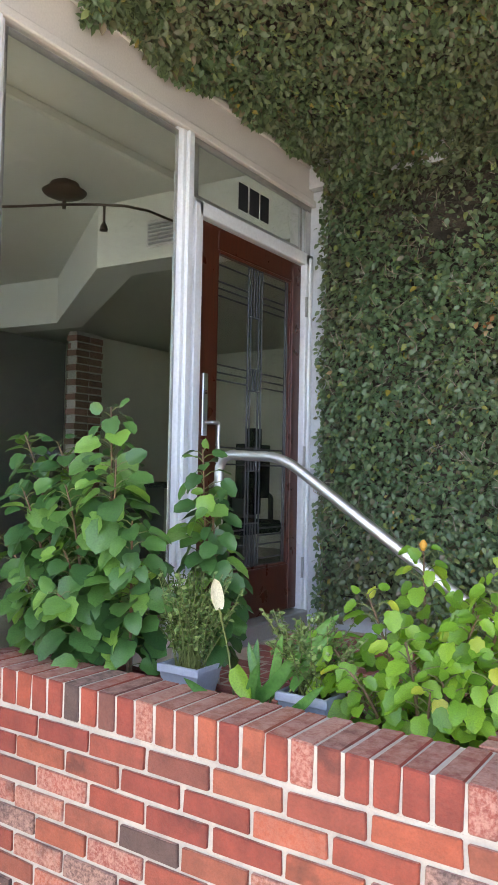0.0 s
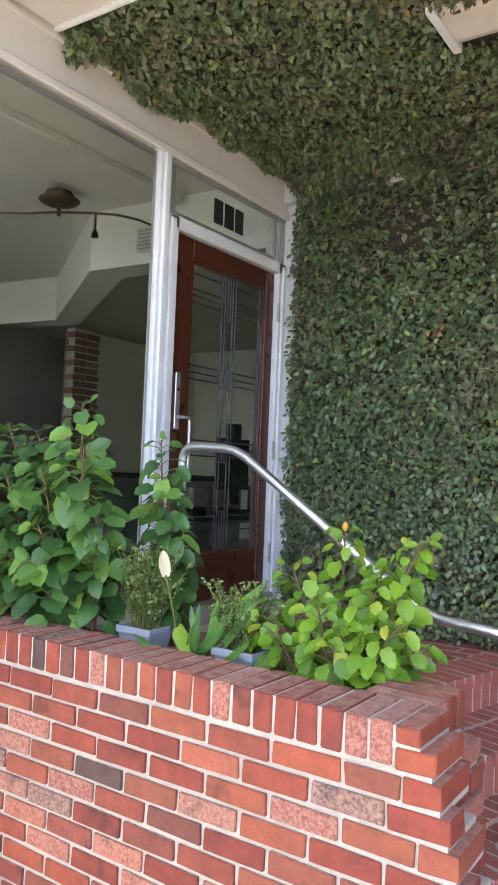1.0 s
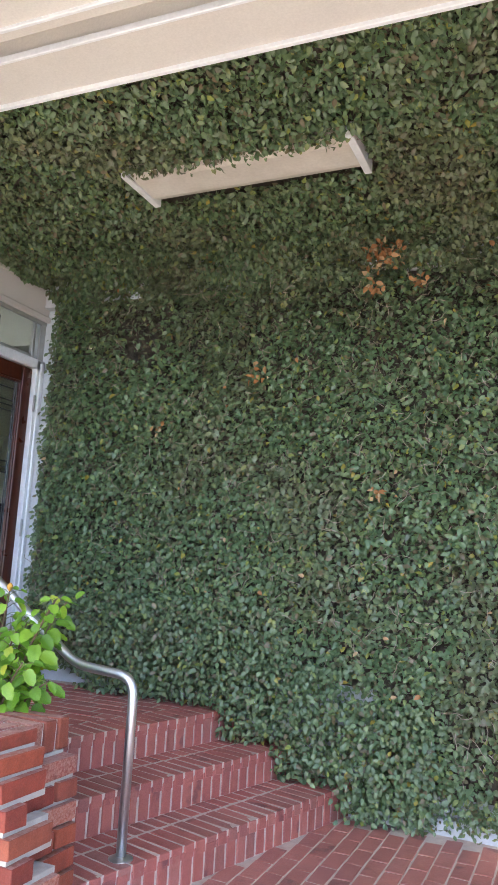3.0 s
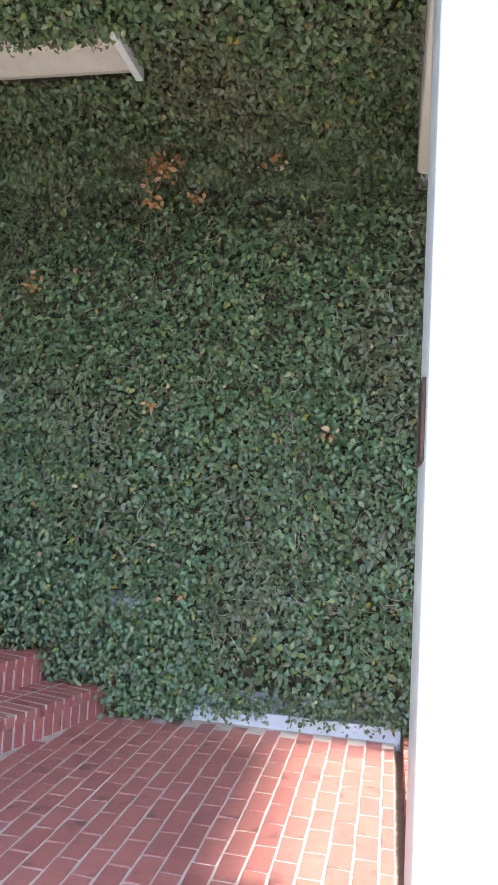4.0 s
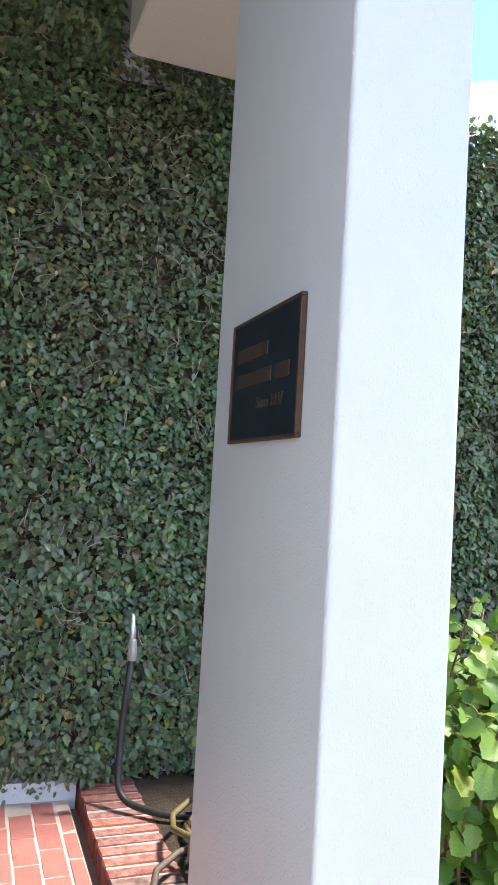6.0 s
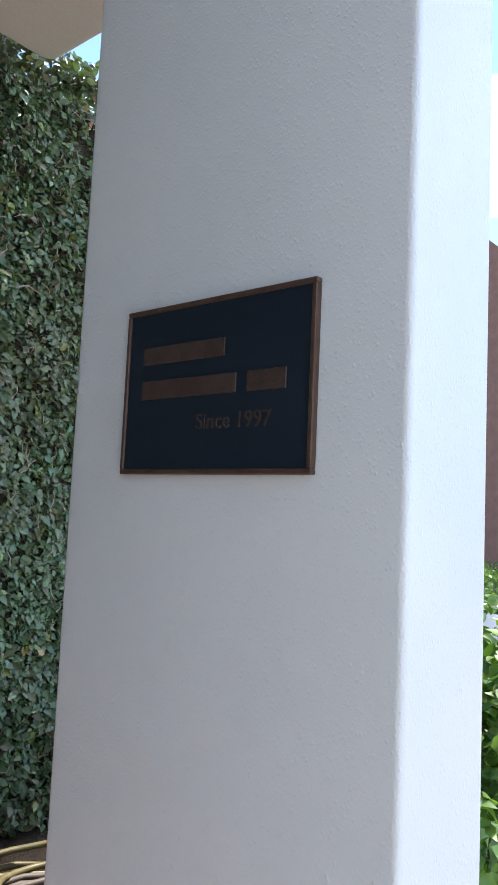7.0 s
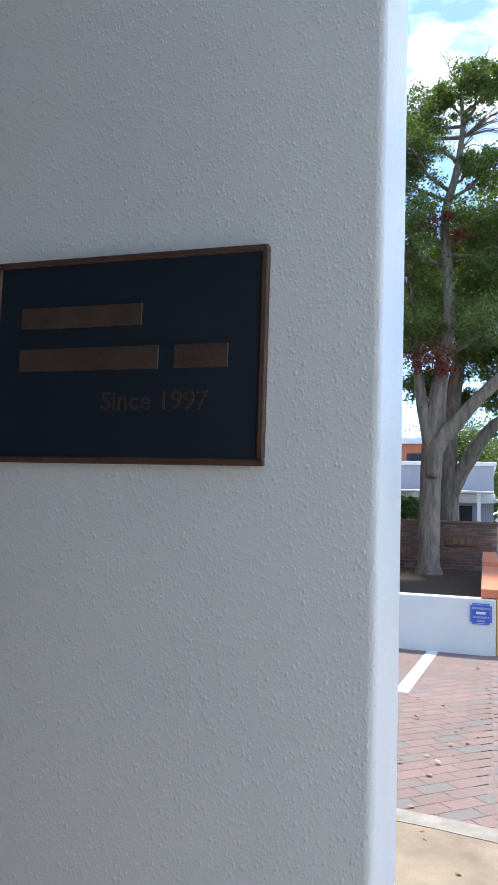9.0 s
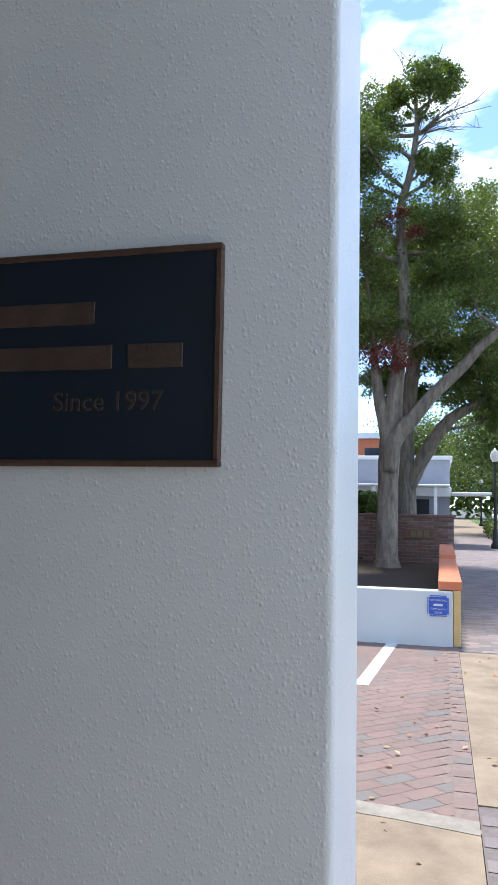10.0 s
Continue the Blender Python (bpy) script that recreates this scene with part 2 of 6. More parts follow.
GREENTWIG = plain("green stem", (0.09, 0.12, 0.03), (0.16, 0.19, 0.06), 0.6, 20, 0.2, 150)
IVY = leaf_material("ivy leaf", ((0.0, (0.06, 0.1, 0.05)), (0.1, (0.17, 0.135, 0.075)), (0.17, (0.08, 0.15, 0.068)), (0.55, (0.115, 0.185, 0.09)), (0.86, (0.15, 0.225, 0.105)),
                                 (0.955, (0.19, 0.25, 0.1)), (0.985, (0.24, 0.29, 0.07)), (1.0, (0.34, 0.25, 0.04))), 0.4, 0.16, True, 0.4)
IVYGAPS = plain("old stems and gap shade", (0.03, 0.026, 0.018), (0.11, 0.085, 0.06), 0.9, 12, 0.8, 60, dist=0.02)
IVYDRY = leaf_material("dry ivy leaf", ((0.0, (0.3, 0.13, 0.05)), (0.6, (0.42, 0.22, 0.1)), (1.0, (0.5, 0.38, 0.24))), 0.8, 0.15)
BUSHLEAF = leaf_material("broad dark green leaf", ((0.0, (0.035, 0.1, 0.032)), (0.45, (0.06, 0.155, 0.045)), (0.8, (0.095, 0.215, 0.055)), (1.0, (0.19, 0.36, 0.07))), 0.38, 0.26, False)
LIMELEAF = leaf_material("bright yellow green leaf", ((0.0, (0.1, 0.23, 0.025)), (0.5, (0.16, 0.33, 0.035)), (0.9, (0.25, 0.42, 0.05)), (1.0, (0.42, 0.4, 0.05))), 0.36, 0.35, False)
VINELEAF = leaf_material("vine leaf", ((0.0, (0.08, 0.18, 0.03)), (0.5, (0.14, 0.26, 0.045)), (0.9, (0.21, 0.33, 0.06)), (1.0, (0.3, 0.34, 0.07))), 0.45, 0.3, False)
HERBLEAF = leaf_material("small herb leaf", ((0.0, (0.08, 0.15, 0.045)), (0.6, (0.16, 0.25, 0.08)), (1.0, (0.26, 0.34, 0.13))), 0.5, 0.25)
LILYLEAF = leaf_material("glossy lily leaf", ((0.0, (0.06, 0.17, 0.04)), (1.0, (0.11, 0.27, 0.06))), 0.28, 0.25, False)
SPATHE = leaf_material("cream spathe", ((0.0, (0.58, 0.52, 0.36)), (1.0, (0.64, 0.58, 0.42))), 0.5, 0.25, False)
TREELEAF = leaf_material("oak leaf", ((0.0, (0.075, 0.11, 0.03)), (0.5, (0.115, 0.165, 0.04)), (0.9, (0.15, 0.205, 0.05)), (1.0, (0.22, 0.24, 0.06))), 0.5, 0.25)
REDLEAF = leaf_material("red dead leaf", ((0.0, (0.14, 0.035, 0.03)), (1.0, (0.25, 0.07, 0.05))), 0.7, 0.2)
PLASTER = plain("room plaster", (0.76, 0.75, 0.66), (0.82, 0.81, 0.72), 0.85, 1.5, 0.1, 80)
DARKWALL = plain("charcoal wall", (0.12, 0.117, 0.113), (0.16, 0.156, 0.15), 0.7, 2, 0.1, 90)
CARPET = plain("grey carpet", (0.24, 0.22, 0.19), (0.3, 0.28, 0.25), 0.95, 20, 0.4, 260)
CONCRETE = plain("beige concrete", (0.2, 0.145, 0.1), (0.36, 0.275, 0.195), 0.85, 3.5, 0.5, 160)
BOUNCECONC = plain("pale bounce concrete", (0.56, 0.51, 0.44), (0.66, 0.61, 0.53), 0.85, 2.2, 0.5, 160)
KERB = plain("pale kerb", (0.22, 0.19, 0.16), (0.36, 0.32, 0.27), 0.85, 9, 0.3, 120)
HOSEY = plain("yellow green hose", (0.13, 0.1, 0.04), (0.2, 0.16, 0.065), 0.5, 30, 0.1, 120)
HOSEG = plain("grey brown hose", (0.09, 0.065, 0.05), (0.16, 0.12, 0.095), 0.6, 30, 0.1, 120)
ORANGE = plain("orange paint", (0.55, 0.16, 0.07), (0.62, 0.2, 0.09), 0.7, 3, 0.2, 90)
YELLOW = plain("ochre paint", (0.6, 0.4, 0.16), (0.66, 0.46, 0.2), 0.7, 3, 0.2, 90)
SIGNBLUE = plain("blue sign enamel", (0.03, 0.09, 0.42), (0.04, 0.11, 0.48), 0.35, 4, 0.03, 90)
PALELILAC = plain("pale lilac enamel", (0.2, 0.21, 0.31), (0.25, 0.26, 0.37), 0.4, 4, 0.05, 80)
LILAC = plain("lilac blue facade", (0.33, 0.34, 0.4), (0.39, 0.4, 0.46), 0.8, 1.0, 0.2, 60)
GRASS = plain("lawn", (0.06, 0.12, 0.025), (0.13, 0.2, 0.05), 0.95, 8, 0.8, 90, dist=0.03)
# asphalt tone raised so the road bounces more sunlight into the porch
ASPHALT = plain("asphalt lightened for bounce", (0.085, 0.085, 0.083), (0.13, 0.128, 0.124), 0.9, 3, 0.6, 150)
PAINTWHITE = plain("worn road paint", (0.6, 0.6, 0.58), (0.75, 0.75, 0.73), 0.8, 9, 0.2, 120)
LAMPLENS = plain("milky lamp lens", (0.6, 0.54, 0.46), (0.78, 0.74, 0.68), 0.4, 4, 0.05, 60)
DARKGLASS = plain("dark window glass", (0.015, 0.02, 0.03), (0.03, 0.04, 0.055), 0.08, 3, 0.0, 60)


# ---- building tools ----
def root(name, at, label, category, group="", kind=""):
    ob = new(name)
    ob.empty_display_size = 0.1
    ob.location = at
    return tagged(ob, label, category, group, kind)


def part(name, bm, material, parent=None, label="", smooth=False):
    """One mesh object from a bmesh or mesh in world coordinates, under a thing or a part."""
    if isinstance(bm, bmesh.types.BMesh):
        me = bpy.data.meshes.new(name)
        bm.to_mesh(me)
        bm.free()
    else:
        me = bm
    if not me.materials:
        me.materials.append(material)
    if smooth:
        me.polygons.foreach_set("use_smooth", [True] * len(me.polygons))
    ob = new(name, me)
    if parent is not None:
        ob.parent = parent
        if parent.type == "EMPTY":
            ob.matrix_parent_inverse = Matrix.Translation(-Vector(parent.location))
    if label:
        ob["label"] = label
    return ob


def thing(name, bm, material, label, category, group="", kind="", smooth=False):
    return tagged(part(name, bm, material, None, "", smooth), label, category, group, kind)


def add_box(bm, x0, x1, y0, y1, z0, z1, bevel=0.0, seg=1, m=None):
    r = bmesh.ops.create_cube(bm, size=1)
    vs = r["verts"]
    for v in vs:
        v.co = Vector(((x0 + x1) / 2 + v.co.x * (x1 - x0), (y0 + y1) / 2 + v.co.y * (y1 - y0), (z0 + z1) / 2 + v.co.z * (z1 - z0)))
    if bevel:
        es = list({e for v in vs for e in v.link_edges})
        r = bmesh.ops.bevel(bm, geom=es, offset=bevel, segments=seg, profile=0.6, affect="EDGES")
        vs = list({v for f in r["faces"] for v in f.verts} | {v for v in vs if v.is_valid})
    if m is not None:
        bmesh.ops.transform(bm, matrix=m, verts=[v for v in vs if v.is_valid])
    return bm


def box(x0, x1, y0, y1, z0, z1, bevel=0.0, seg=1, m=None):
    return add_box(bmesh.new(), x0, x1, y0, y1, z0, z1, bevel, seg, m)


def add_tube(bm, pts, radii, sides=8, cap=True):
    """A round tube along points, with a radius for each."""
    pts = [Vector(p) for p in pts]
    rings = []
    side = None
    for i, p in enumerate(pts):
        d = (pts[min(i + 1, len(pts) - 1)] - pts[max(i - 1, 0)]).normalized()
        if side is None:
            side = d.orthogonal().normalized()
        side = (side - d * side.dot(d)).normalized()
        up = d.cross(side)
        r = radii[i] if isinstance(radii, (list, tuple)) else radii
        rings.append([bm.verts.new(p + r * (math.cos(a) * side + math.sin(a) * up)) for a in (2 * math.pi * k / sides for k in range(sides))])
    for a, b in zip(rings, rings[1:]):
        for k in range(sides):
            bm.faces.new((a[k], a[(k + 1) % sides], b[(k + 1) % sides], b[k]))
    if cap:
        bm.faces.new(rings[0][::-1])
        bm.faces.new(rings[-1])
    return bm


def tube(pts, radii, sides=8):
    return add_tube(bmesh.new(), pts, radii, sides)


def rounded(pts, r, n=6):
    """The polyline with its inner corners rounded."""
    pts = [Vector(p) for p in pts]
    out = [pts[0]]
    for a, b, c in zip(pts, pts[1:], pts[2:]):
        u, w = (a - b).normalized(), (c - b).normalized()
        p, q = b + u * r, b + w * r
        for k in range(n + 1):
            t = k / n
            out.append((1 - t) ** 2 * p + 2 * t * (1 - t) * b + t * t * q)
    return out + [pts[-1]]


def prism(poly, z0, z1):
    bm = bmesh.new()
    lo = [bm.verts.new((x, y, z0)) for x, y in poly]
    hi = [bm.verts.new((x, y, z1)) for x, y in poly]
    bm.faces.new(lo[::-1])
    bm.faces.new(hi)
    for i in range(len(poly)):
        j = (i + 1) % len(poly)
        bm.faces.new((lo[i], lo[j], hi[j], hi[i]))
    bmesh.ops.recalc_face_normals(bm, faces=bm.faces)
    return bm


def lathe(profile, sides=20, at=(0, 0, 0)):
    bm = bmesh.new()
    rings = [[bm.verts.new((at[0] + r * math.cos(2 * math.pi * k / sides), at[1] + r * math.sin(2 * math.pi * k / sides), at[2] + z)) for k in range(sides)] for r, z in profile]
    for a, b in zip(rings, rings[1:]):
        for k in range(sides):
            bm.faces.new((a[k], a[(k + 1) % sides], b[(k + 1) % sides], b[k]))
    bm.faces.new(rings[0][::-1])
    bm.faces.new(rings[-1])
    return bm


BRICK_MESHES = {}


def brick_mesh(lx, ly, lz, material, bevel=0.0024, kinds=3):
    """A few worn variants of one brick, centred; shared by all bricks of that size."""
    key = (round(lx, 4), round(ly, 4), round(lz, 4), material.name)
    if key not in BRICK_MESHES:
        rng = random.Random(len(BRICK_MESHES) + 5)
        BRICK_MESHES[key] = []
        for k in range(kinds):
            bm = bmesh.new()
            r = bmesh.ops.create_cube(bm, size=1)
            for v in r["verts"]:
                v.co = Vector((v.co.x * lx, v.co.y * ly, v.co.z * lz)) + Vector([rng.uniform(-1, 1) * 0.0022 for _ in range(3)])
            bmesh.ops.bevel(bm, geom=bm.edges[:], offset=bevel, segments=1, profile=0.5, affect="EDGES")
            me = bpy.data.meshes.new("brick")
            bm.to_mesh(me)
            bm.free()
            me.materials.append(material)
            BRICK_MESHES[key].append(me)
    return BRICK_MESHES[key]


def lay(name, parent, meshes, at, rng, turn=0.0, jitter=0.0015, tilt=0.5):
    ob = new(name, rng.choice(meshes))
    ob.parent = parent
    if parent.type == "EMPTY":
        ob.matrix_parent_inverse = Matrix.Translation(-Vector(parent.location))
    j = [rng.uniform(-jitter, jitter) for _ in range(3)]
    ob.matrix_basis = pose(at[0] + j[0], at[1] + j[1], at[2] + j[2], rng.uniform(-tilt, tilt), rng.uniform(-tilt, tilt), turn + rng.uniform(-0.5, 0.5))
    return ob


LEAF_SHAPE = np.array([(0, 0, 0), (-0.29, 0.28, 0.1), (-0.25, 0.62, 0.07), (0, 1, -0.12), (0.25, 0.62, 0.07), (0.29, 0.28, 0.1), (0, 0.3, 0), (0, 0.66, -0.02)])
LEAF_FACES = np.array([(0, 6, 1), (1, 6, 7), (1, 7, 2), (2, 7, 3), (3, 7, 4), (4, 7, 5), (5, 7, 6), (5, 6, 0)])


def leaf_cloud(name, at, normal, tip, size, material):
    """One mesh of many small folded leaves: place, facing, tip direction and length of each."""
    n = normal / np.linalg.norm(normal, axis=1)[:, None]
    d = tip - n * (tip * n).sum(1)[:, None]
    d /= np.linalg.norm(d, axis=1)[:, None] + 1e-9
    s = np.cross(d, n)
    L = LEAF_SHAPE
    v = at[:, None] + size[:, None, None] * (L[None, :, 0:1] * s[:, None] + L[None, :, 1:2] * d[:, None] + L[None, :, 2:3] * n[:, None])
    count = len(at)
    f = (LEAF_FACES[None] + 8 * np.arange(count)[:, None, None]).reshape(-1)
    me = bpy.data.meshes.new(name)
    me.vertices.add(count * 8)
    me.vertices.foreach_set("co", v.reshape(-1).astype(np.float32))
    me.loops.add(len(f))
    me.loops.foreach_set("vertex_index", f.astype(np.int32))
    me.polygons.add(len(f) // 3)
    me.polygons.foreach_set("loop_start", np.arange(0, len(f), 3, dtype=np.int32))
    me.polygons.foreach_set("use_smooth", np.ones(len(f) // 3, dtype=bool))
    me.update(calc_edges=True)
    me.materials.append(material)
    return me


def fine_leaves(name, at, normal, tip, size, material):
    """Far foliage: one mesh of small leaves, each two folded triangles."""
    n = normal / np.linalg.norm(normal, axis=1)[:, None]
    d = tip - n * (tip * n).sum(1)[:, None]
    d /= np.linalg.norm(d, axis=1)[:, None] + 1e-9
    s = np.cross(d, n)
    L = np.array([(0, 0, 0), (-0.33, 0.45, 0.08), (0, 1, 0), (0.33, 0.45, 0.08)])
    v = at[:, None] + size[:, None, None] * (L[None, :, 0:1] * s[:, None] + L[None, :, 1:2] * d[:, None] + L[None, :, 2:3] * n[:, None])
    count = len(at)
    f = (np.array([(0, 2, 1), (0, 3, 2)])[None] + 4 * np.arange(count)[:, None, None]).reshape(-1)
    me = bpy.data.meshes.new(name)
    me.vertices.add(count * 4)
    me.vertices.foreach_set("co", v.reshape(-1).astype(np.float32))
    me.loops.add(len(f))
    me.loops.foreach_set("vertex_index", f.astype(np.int32))
    me.polygons.add(len(f) // 3)
    me.polygons.foreach_set("loop_start", np.arange(0, len(f), 3, dtype=np.int32))
    me.update(calc_edges=True)
    me.materials.append(material)
    return me


def wave(a, b, scale, seed):
    """A smooth field from -1 to 1 over two coordinates, as a sum of a few sines."""
    r = np.random.RandomState(seed)
    out = np.zeros_like(a)
    for k in range(7):
        ang, ph, f = r.uniform(0, 6.28), r.uniform(0, 6.28), scale * r.uniform(0.6, 2.4)
        out += np.sin((a * np.cos(ang) + b * np.sin(ang)) * f + ph)
    return out / 3.5


# ---- plan: x along the street, y towards the ivy wall, z up from the paved entry ----
GROUND = -0.3
WALL_Y = 4.27           # face of the wall under the ivy
FRONT_X = -1.4          # face of the shopfront
LAND_Z = 0.443          # landing in front of the door
CEIL_Z = 3.06
SOFFIT_IN = -0.1        # the mouldings run a little askew to the shopfront
STEP_A = (0.615, 0.301, -0.004)   # x of each riser at y = 3.4, lowest first
SKEW = 0.26


def step_x(k, y):
    return STEP_A[k] + SKEW * (y - 3.4)


def structure():
    # ground, one sheet to the horizon
    bm = bmesh.new()
    for c in ((-400, -400), (400, -400), (400, 400), (-400, 400)):
        bm.verts.new((*c, GROUND - 0.03))
    bm.faces.new(bm.verts[:])
    thing("ground", bm, ASPHALT, "dark asphalt and earth reaching to the horizon", "ground", kind="structure")
    # paved entry: bed for the pavers
    # unseen pale ground added as a reflector that throws sunlight under the roof
    thing("porch_walk", box(-12.0, 2.5, -1.2, 2.02, GROUND - 0.02, GROUND + 0.004), BOUNCECONC, "unseen pale ground before the brick planter, added to bounce sunlight", "pavement", kind="structure")
    thing("floor", prism([(-1.38, 2.12), (0.4, 2.12), (0.4, 2.025), (2.281, 2.025), (2.281, WALL_Y), (-1.38, WALL_Y)], GROUND - 0.02, -0.0012), JOINT, "sandy joints under dark red brick pavers of the entry", "floor", kind="structure")
    # wall under the ivy
    thing("wall_north", box(-1.5, 4.5, WALL_Y, WALL_Y + 0.25, GROUND - 0.03, 2.84), WALLBASE, "pale painted wall almost hidden under ivy", "wall", kind="structure")
    thing("wall_north_top", box(-1.5, 3.08, WALL_Y - 0.05, WALL_Y + 0.2, 2.845, CEIL_Z + 0.25), WALLBASE, "upper part of the ivy wall under the roof", "wall", kind="structure")
    thing("baseboard", prism([(0.8, 4.215), (2.31, 4.163), (2.31, WALL_Y - 0.002), (0.8, WALL_Y - 0.002)], GROUND, 0.07), WALLBASE, "pale painted plinth under the ivy", "baseboard", kind="structure")
    # ceiling over the entry
    bm = bmesh.new()
    add_box(bm, -1.4, 2.29, 2.575, WALL_Y + 0.1, CEIL_Z + 0.03, CEIL_Z + 0.12)
    add_box(bm, -1.4, 2.29, 2.345, 2.58, CEIL_Z - 0.055, CEIL_Z + 0.12, 0.004)
    add_box(bm, -1.4, 2.29, 2.285, 2.345, CEIL_Z + 0.03, CEIL_Z + 0.12, 0.003)
    add_box(bm, -1.4, 2.29, 2.215, 2.285, CEIL_Z - 0.03, CEIL_Z + 0.12, 0.003)
    add_box(bm, -1.4, 2.29, 1.74, 2.21, CEIL_Z - 0.05, CEIL_Z + 0.12, 0.004)
    add_box(bm, -1.5, 2.29, 1.67, 1.74, CEIL_Z - 0.06, CEIL_Z + 0.2, 0.006)
    # white beads put the brightness of the mouldings' lit edges into colour
    first = len(bm.faces)
    add_box(bm, -1.4, 2.29, 2.563, 2.583, CEIL_Z - 0.073, CEIL_Z - 0.04, 0.003)
    add_box(bm, -1.4, 2.29, 2.335, 2.35, CEIL_Z - 0.068, CEIL_Z - 0.04, 0.003)
    add_box(bm, -1.4, 2.29, 2.2, 2.216, CEIL_Z - 0.064, CEIL_Z - 0.002, 0.003)
    bm.faces.ensure_lookup_table()
    for f in bm.faces[first:]:
        f.material_index = 1
    for v in bm.verts:
        v.co.y += SOFFIT_IN + 0.018 * v.co.x
    ce = thing("ceiling", bm, CREAM, "cream painted porch soffit with stepped mouldings, lit edges coloured white", "ceiling", kind="structure")
    ce.data.materials.append(WHITE)
    thing("roof", box(-1.5, 3.1, 1.65, WALL_Y - 0.02, CEIL_Z + 0.125, CEIL_Z + 0.3, 0.01), CREAM, "flat porch roof", "roof", kind="structure")
    # lowered soffit over the side opening
    bm = box(2.292, 3.1, 1.67, 4.03, 2.785, CEIL_Z + 0.2)
    bmesh.ops.bevel(bm, geom=[e for e in bm.edges if abs((e.verts[0].co - e.verts[1].co).z) > 0.1 and e.verts[0].co.y > 3], offset=0.05, segments=6, profile=0.5, affect="EDGES")
    bmesh.ops.bevel(bm, geom=[e for e in bm.edges if max(v.co.z for v in e.verts) < 2.79], offset=0.012, segments=2, profile=0.5, affect="EDGES")
    thing("soffit", bm, CREAM, "lowered cream soffit with rounded corners over the pillar", "soffit", kind="structure")
    # low brick edge beside the entry and its earth core
    thing("bed_core", prism([(2.53, 2.78), (2.95, 2.78), (2.95, 2.57), (4.46, 2.57), (4.46, WALL_Y), (2.53, WALL_Y)], GROUND, 0.035), SOIL, "bare earth of the planting bed", "soil", kind="structure")


structure()


def shopfront():
    # header, sill and posts of the painted frame
    x0, x1 = FRONT_X - 0.06, FRONT_X
    bm = bmesh.new()
    add_box(bm, x0, x1, -1.2, WALL_Y + 0.1, 2.775, CEIL_Z + 0.1, 0.004)
    add_box(bm, x1 - 0.01, x1 + 0.018, -1.2, 4.3, 2.752, 2.79, 0.005)
    add_box(bm, x1 - 0.01, x1 + 0.012, -1.2, 4.3, CEIL_Z - 0.1, CEIL_Z - 0.075, 0.004)
    thing("wall_west", bm, CREAM, "cream painted header above the shop window", "wall", kind="structure")
    thing("wall_west_low", box(x0, x1, -1.2, 3.12, GROUND, 0.62, 0.004), CREAM, "low painted wall under the shop window", "wall", kind="structure")
    thing("wall_corner", box(x0 - 0.1, x1 - 0.004, 4.285, 4.6, GROUND, CEIL_Z + 0.1), CREAM, "wall end beside the door", "wall", kind="structure")
    # big window
    win = root("window_1", (FRONT_X - 0.06, 2.64, 0.62), "large clear shop window in a grey metal frame", "window", kind="structure")
    for y0, y1, nm in ((2.09, 2.185, "post"), (3.113, 3.2, "post")):
        bm = bmesh.new()
        add_box(bm, x0 + 0.01, x1 + 0.002, y0, y1, 0.45, 2.774, 0.006)
        add_box(bm, x1, x1 + 0.02, y0 + 0.022, y1 - 0.022, 0.45, 2.752, 0.006)
        part(nm, bm, WHITE, win, "white painted window post")
    bm = bmesh.new()
    for y0, y1 in ((2.186, 2.21), (3.096, 3.112)):
        add_box(bm, x0 + 0.03, x1 - 0.02, y0, y1, 0.65, 2.75, 0.003)
    add_box(bm, x0 + 0.03, x1 - 0.02, 2.21, 3.096, 2.72, 2.75, 0.003)
    add_box(bm, x0 + 0.03, x1 - 0.02, 2.21, 3.096, 0.62, 0.66, 0.003)
    part("window_frame", bm, ALU, win)
    p = part("pane", box(x0 + 0.036, x0 + 0.041, 2.2, 3.1, 0.64, 2.74), GLASS, win)
    p.visible_shadow = False
    # the next window bay, out of view, widened to let more daylight in
    win2 = root("window_2", (FRONT_X - 0.06, 0.9, 0.62), "unseen next bay of the shop window, widened to let daylight in", "window", kind="structure")
    part("post", box(x0 + 0.01, x1 + 0.002, -1.195, -1.1, 0.45, 2.774, 0.006), WHITE, win2)
    p = part("pane", box(x0 + 0.036, x0 + 0.041, -1.1, 2.09, 0.64, 2.74), GLASS, win2)
    p.visible_shadow = False
    part("window_frame", box(x0 + 0.03, x1 - 0.02, -1.1, 2.09, 0.62, 0.66, 0.003), ALU, win2)
    # transom over the door
    tr = root("window_3", (FRONT_X - 0.05, 3.75, 2.5), "narrow transom pane above the door with dark number bars", "window", kind="structure")
    bm = bmesh.new()
    add_box(bm, x0 + 0.03, x1 - 0.012, 3.2, 4.285, 2.728, 2.774, 0.004)
    add_box(bm, x0 + 0.03, x1 - 0.015, 3.2, 3.25, 2.482, 2.728, 0.003)
    add_box(bm, x0 + 0.03, x1 - 0.018, 3.25, 4.15, 2.482, 2.506, 0.003)
    add_box(bm, x0 + 0.03, x1 - 0.015, 4.215, 4.285, 2.482, 2.728, 0.003)
    add_box(bm, x0 + 0.03, x1 - 0.015, 4.15, 4.175, 2.482, 2.728, 0.003)
    part("window_frame", bm, ALU, tr)
    p = part("pane", box(x0 + 0.036, x0 + 0.041, 3.22, 4.22, 2.47, 2.74), GLASS, tr)
    p.visible_shadow = False
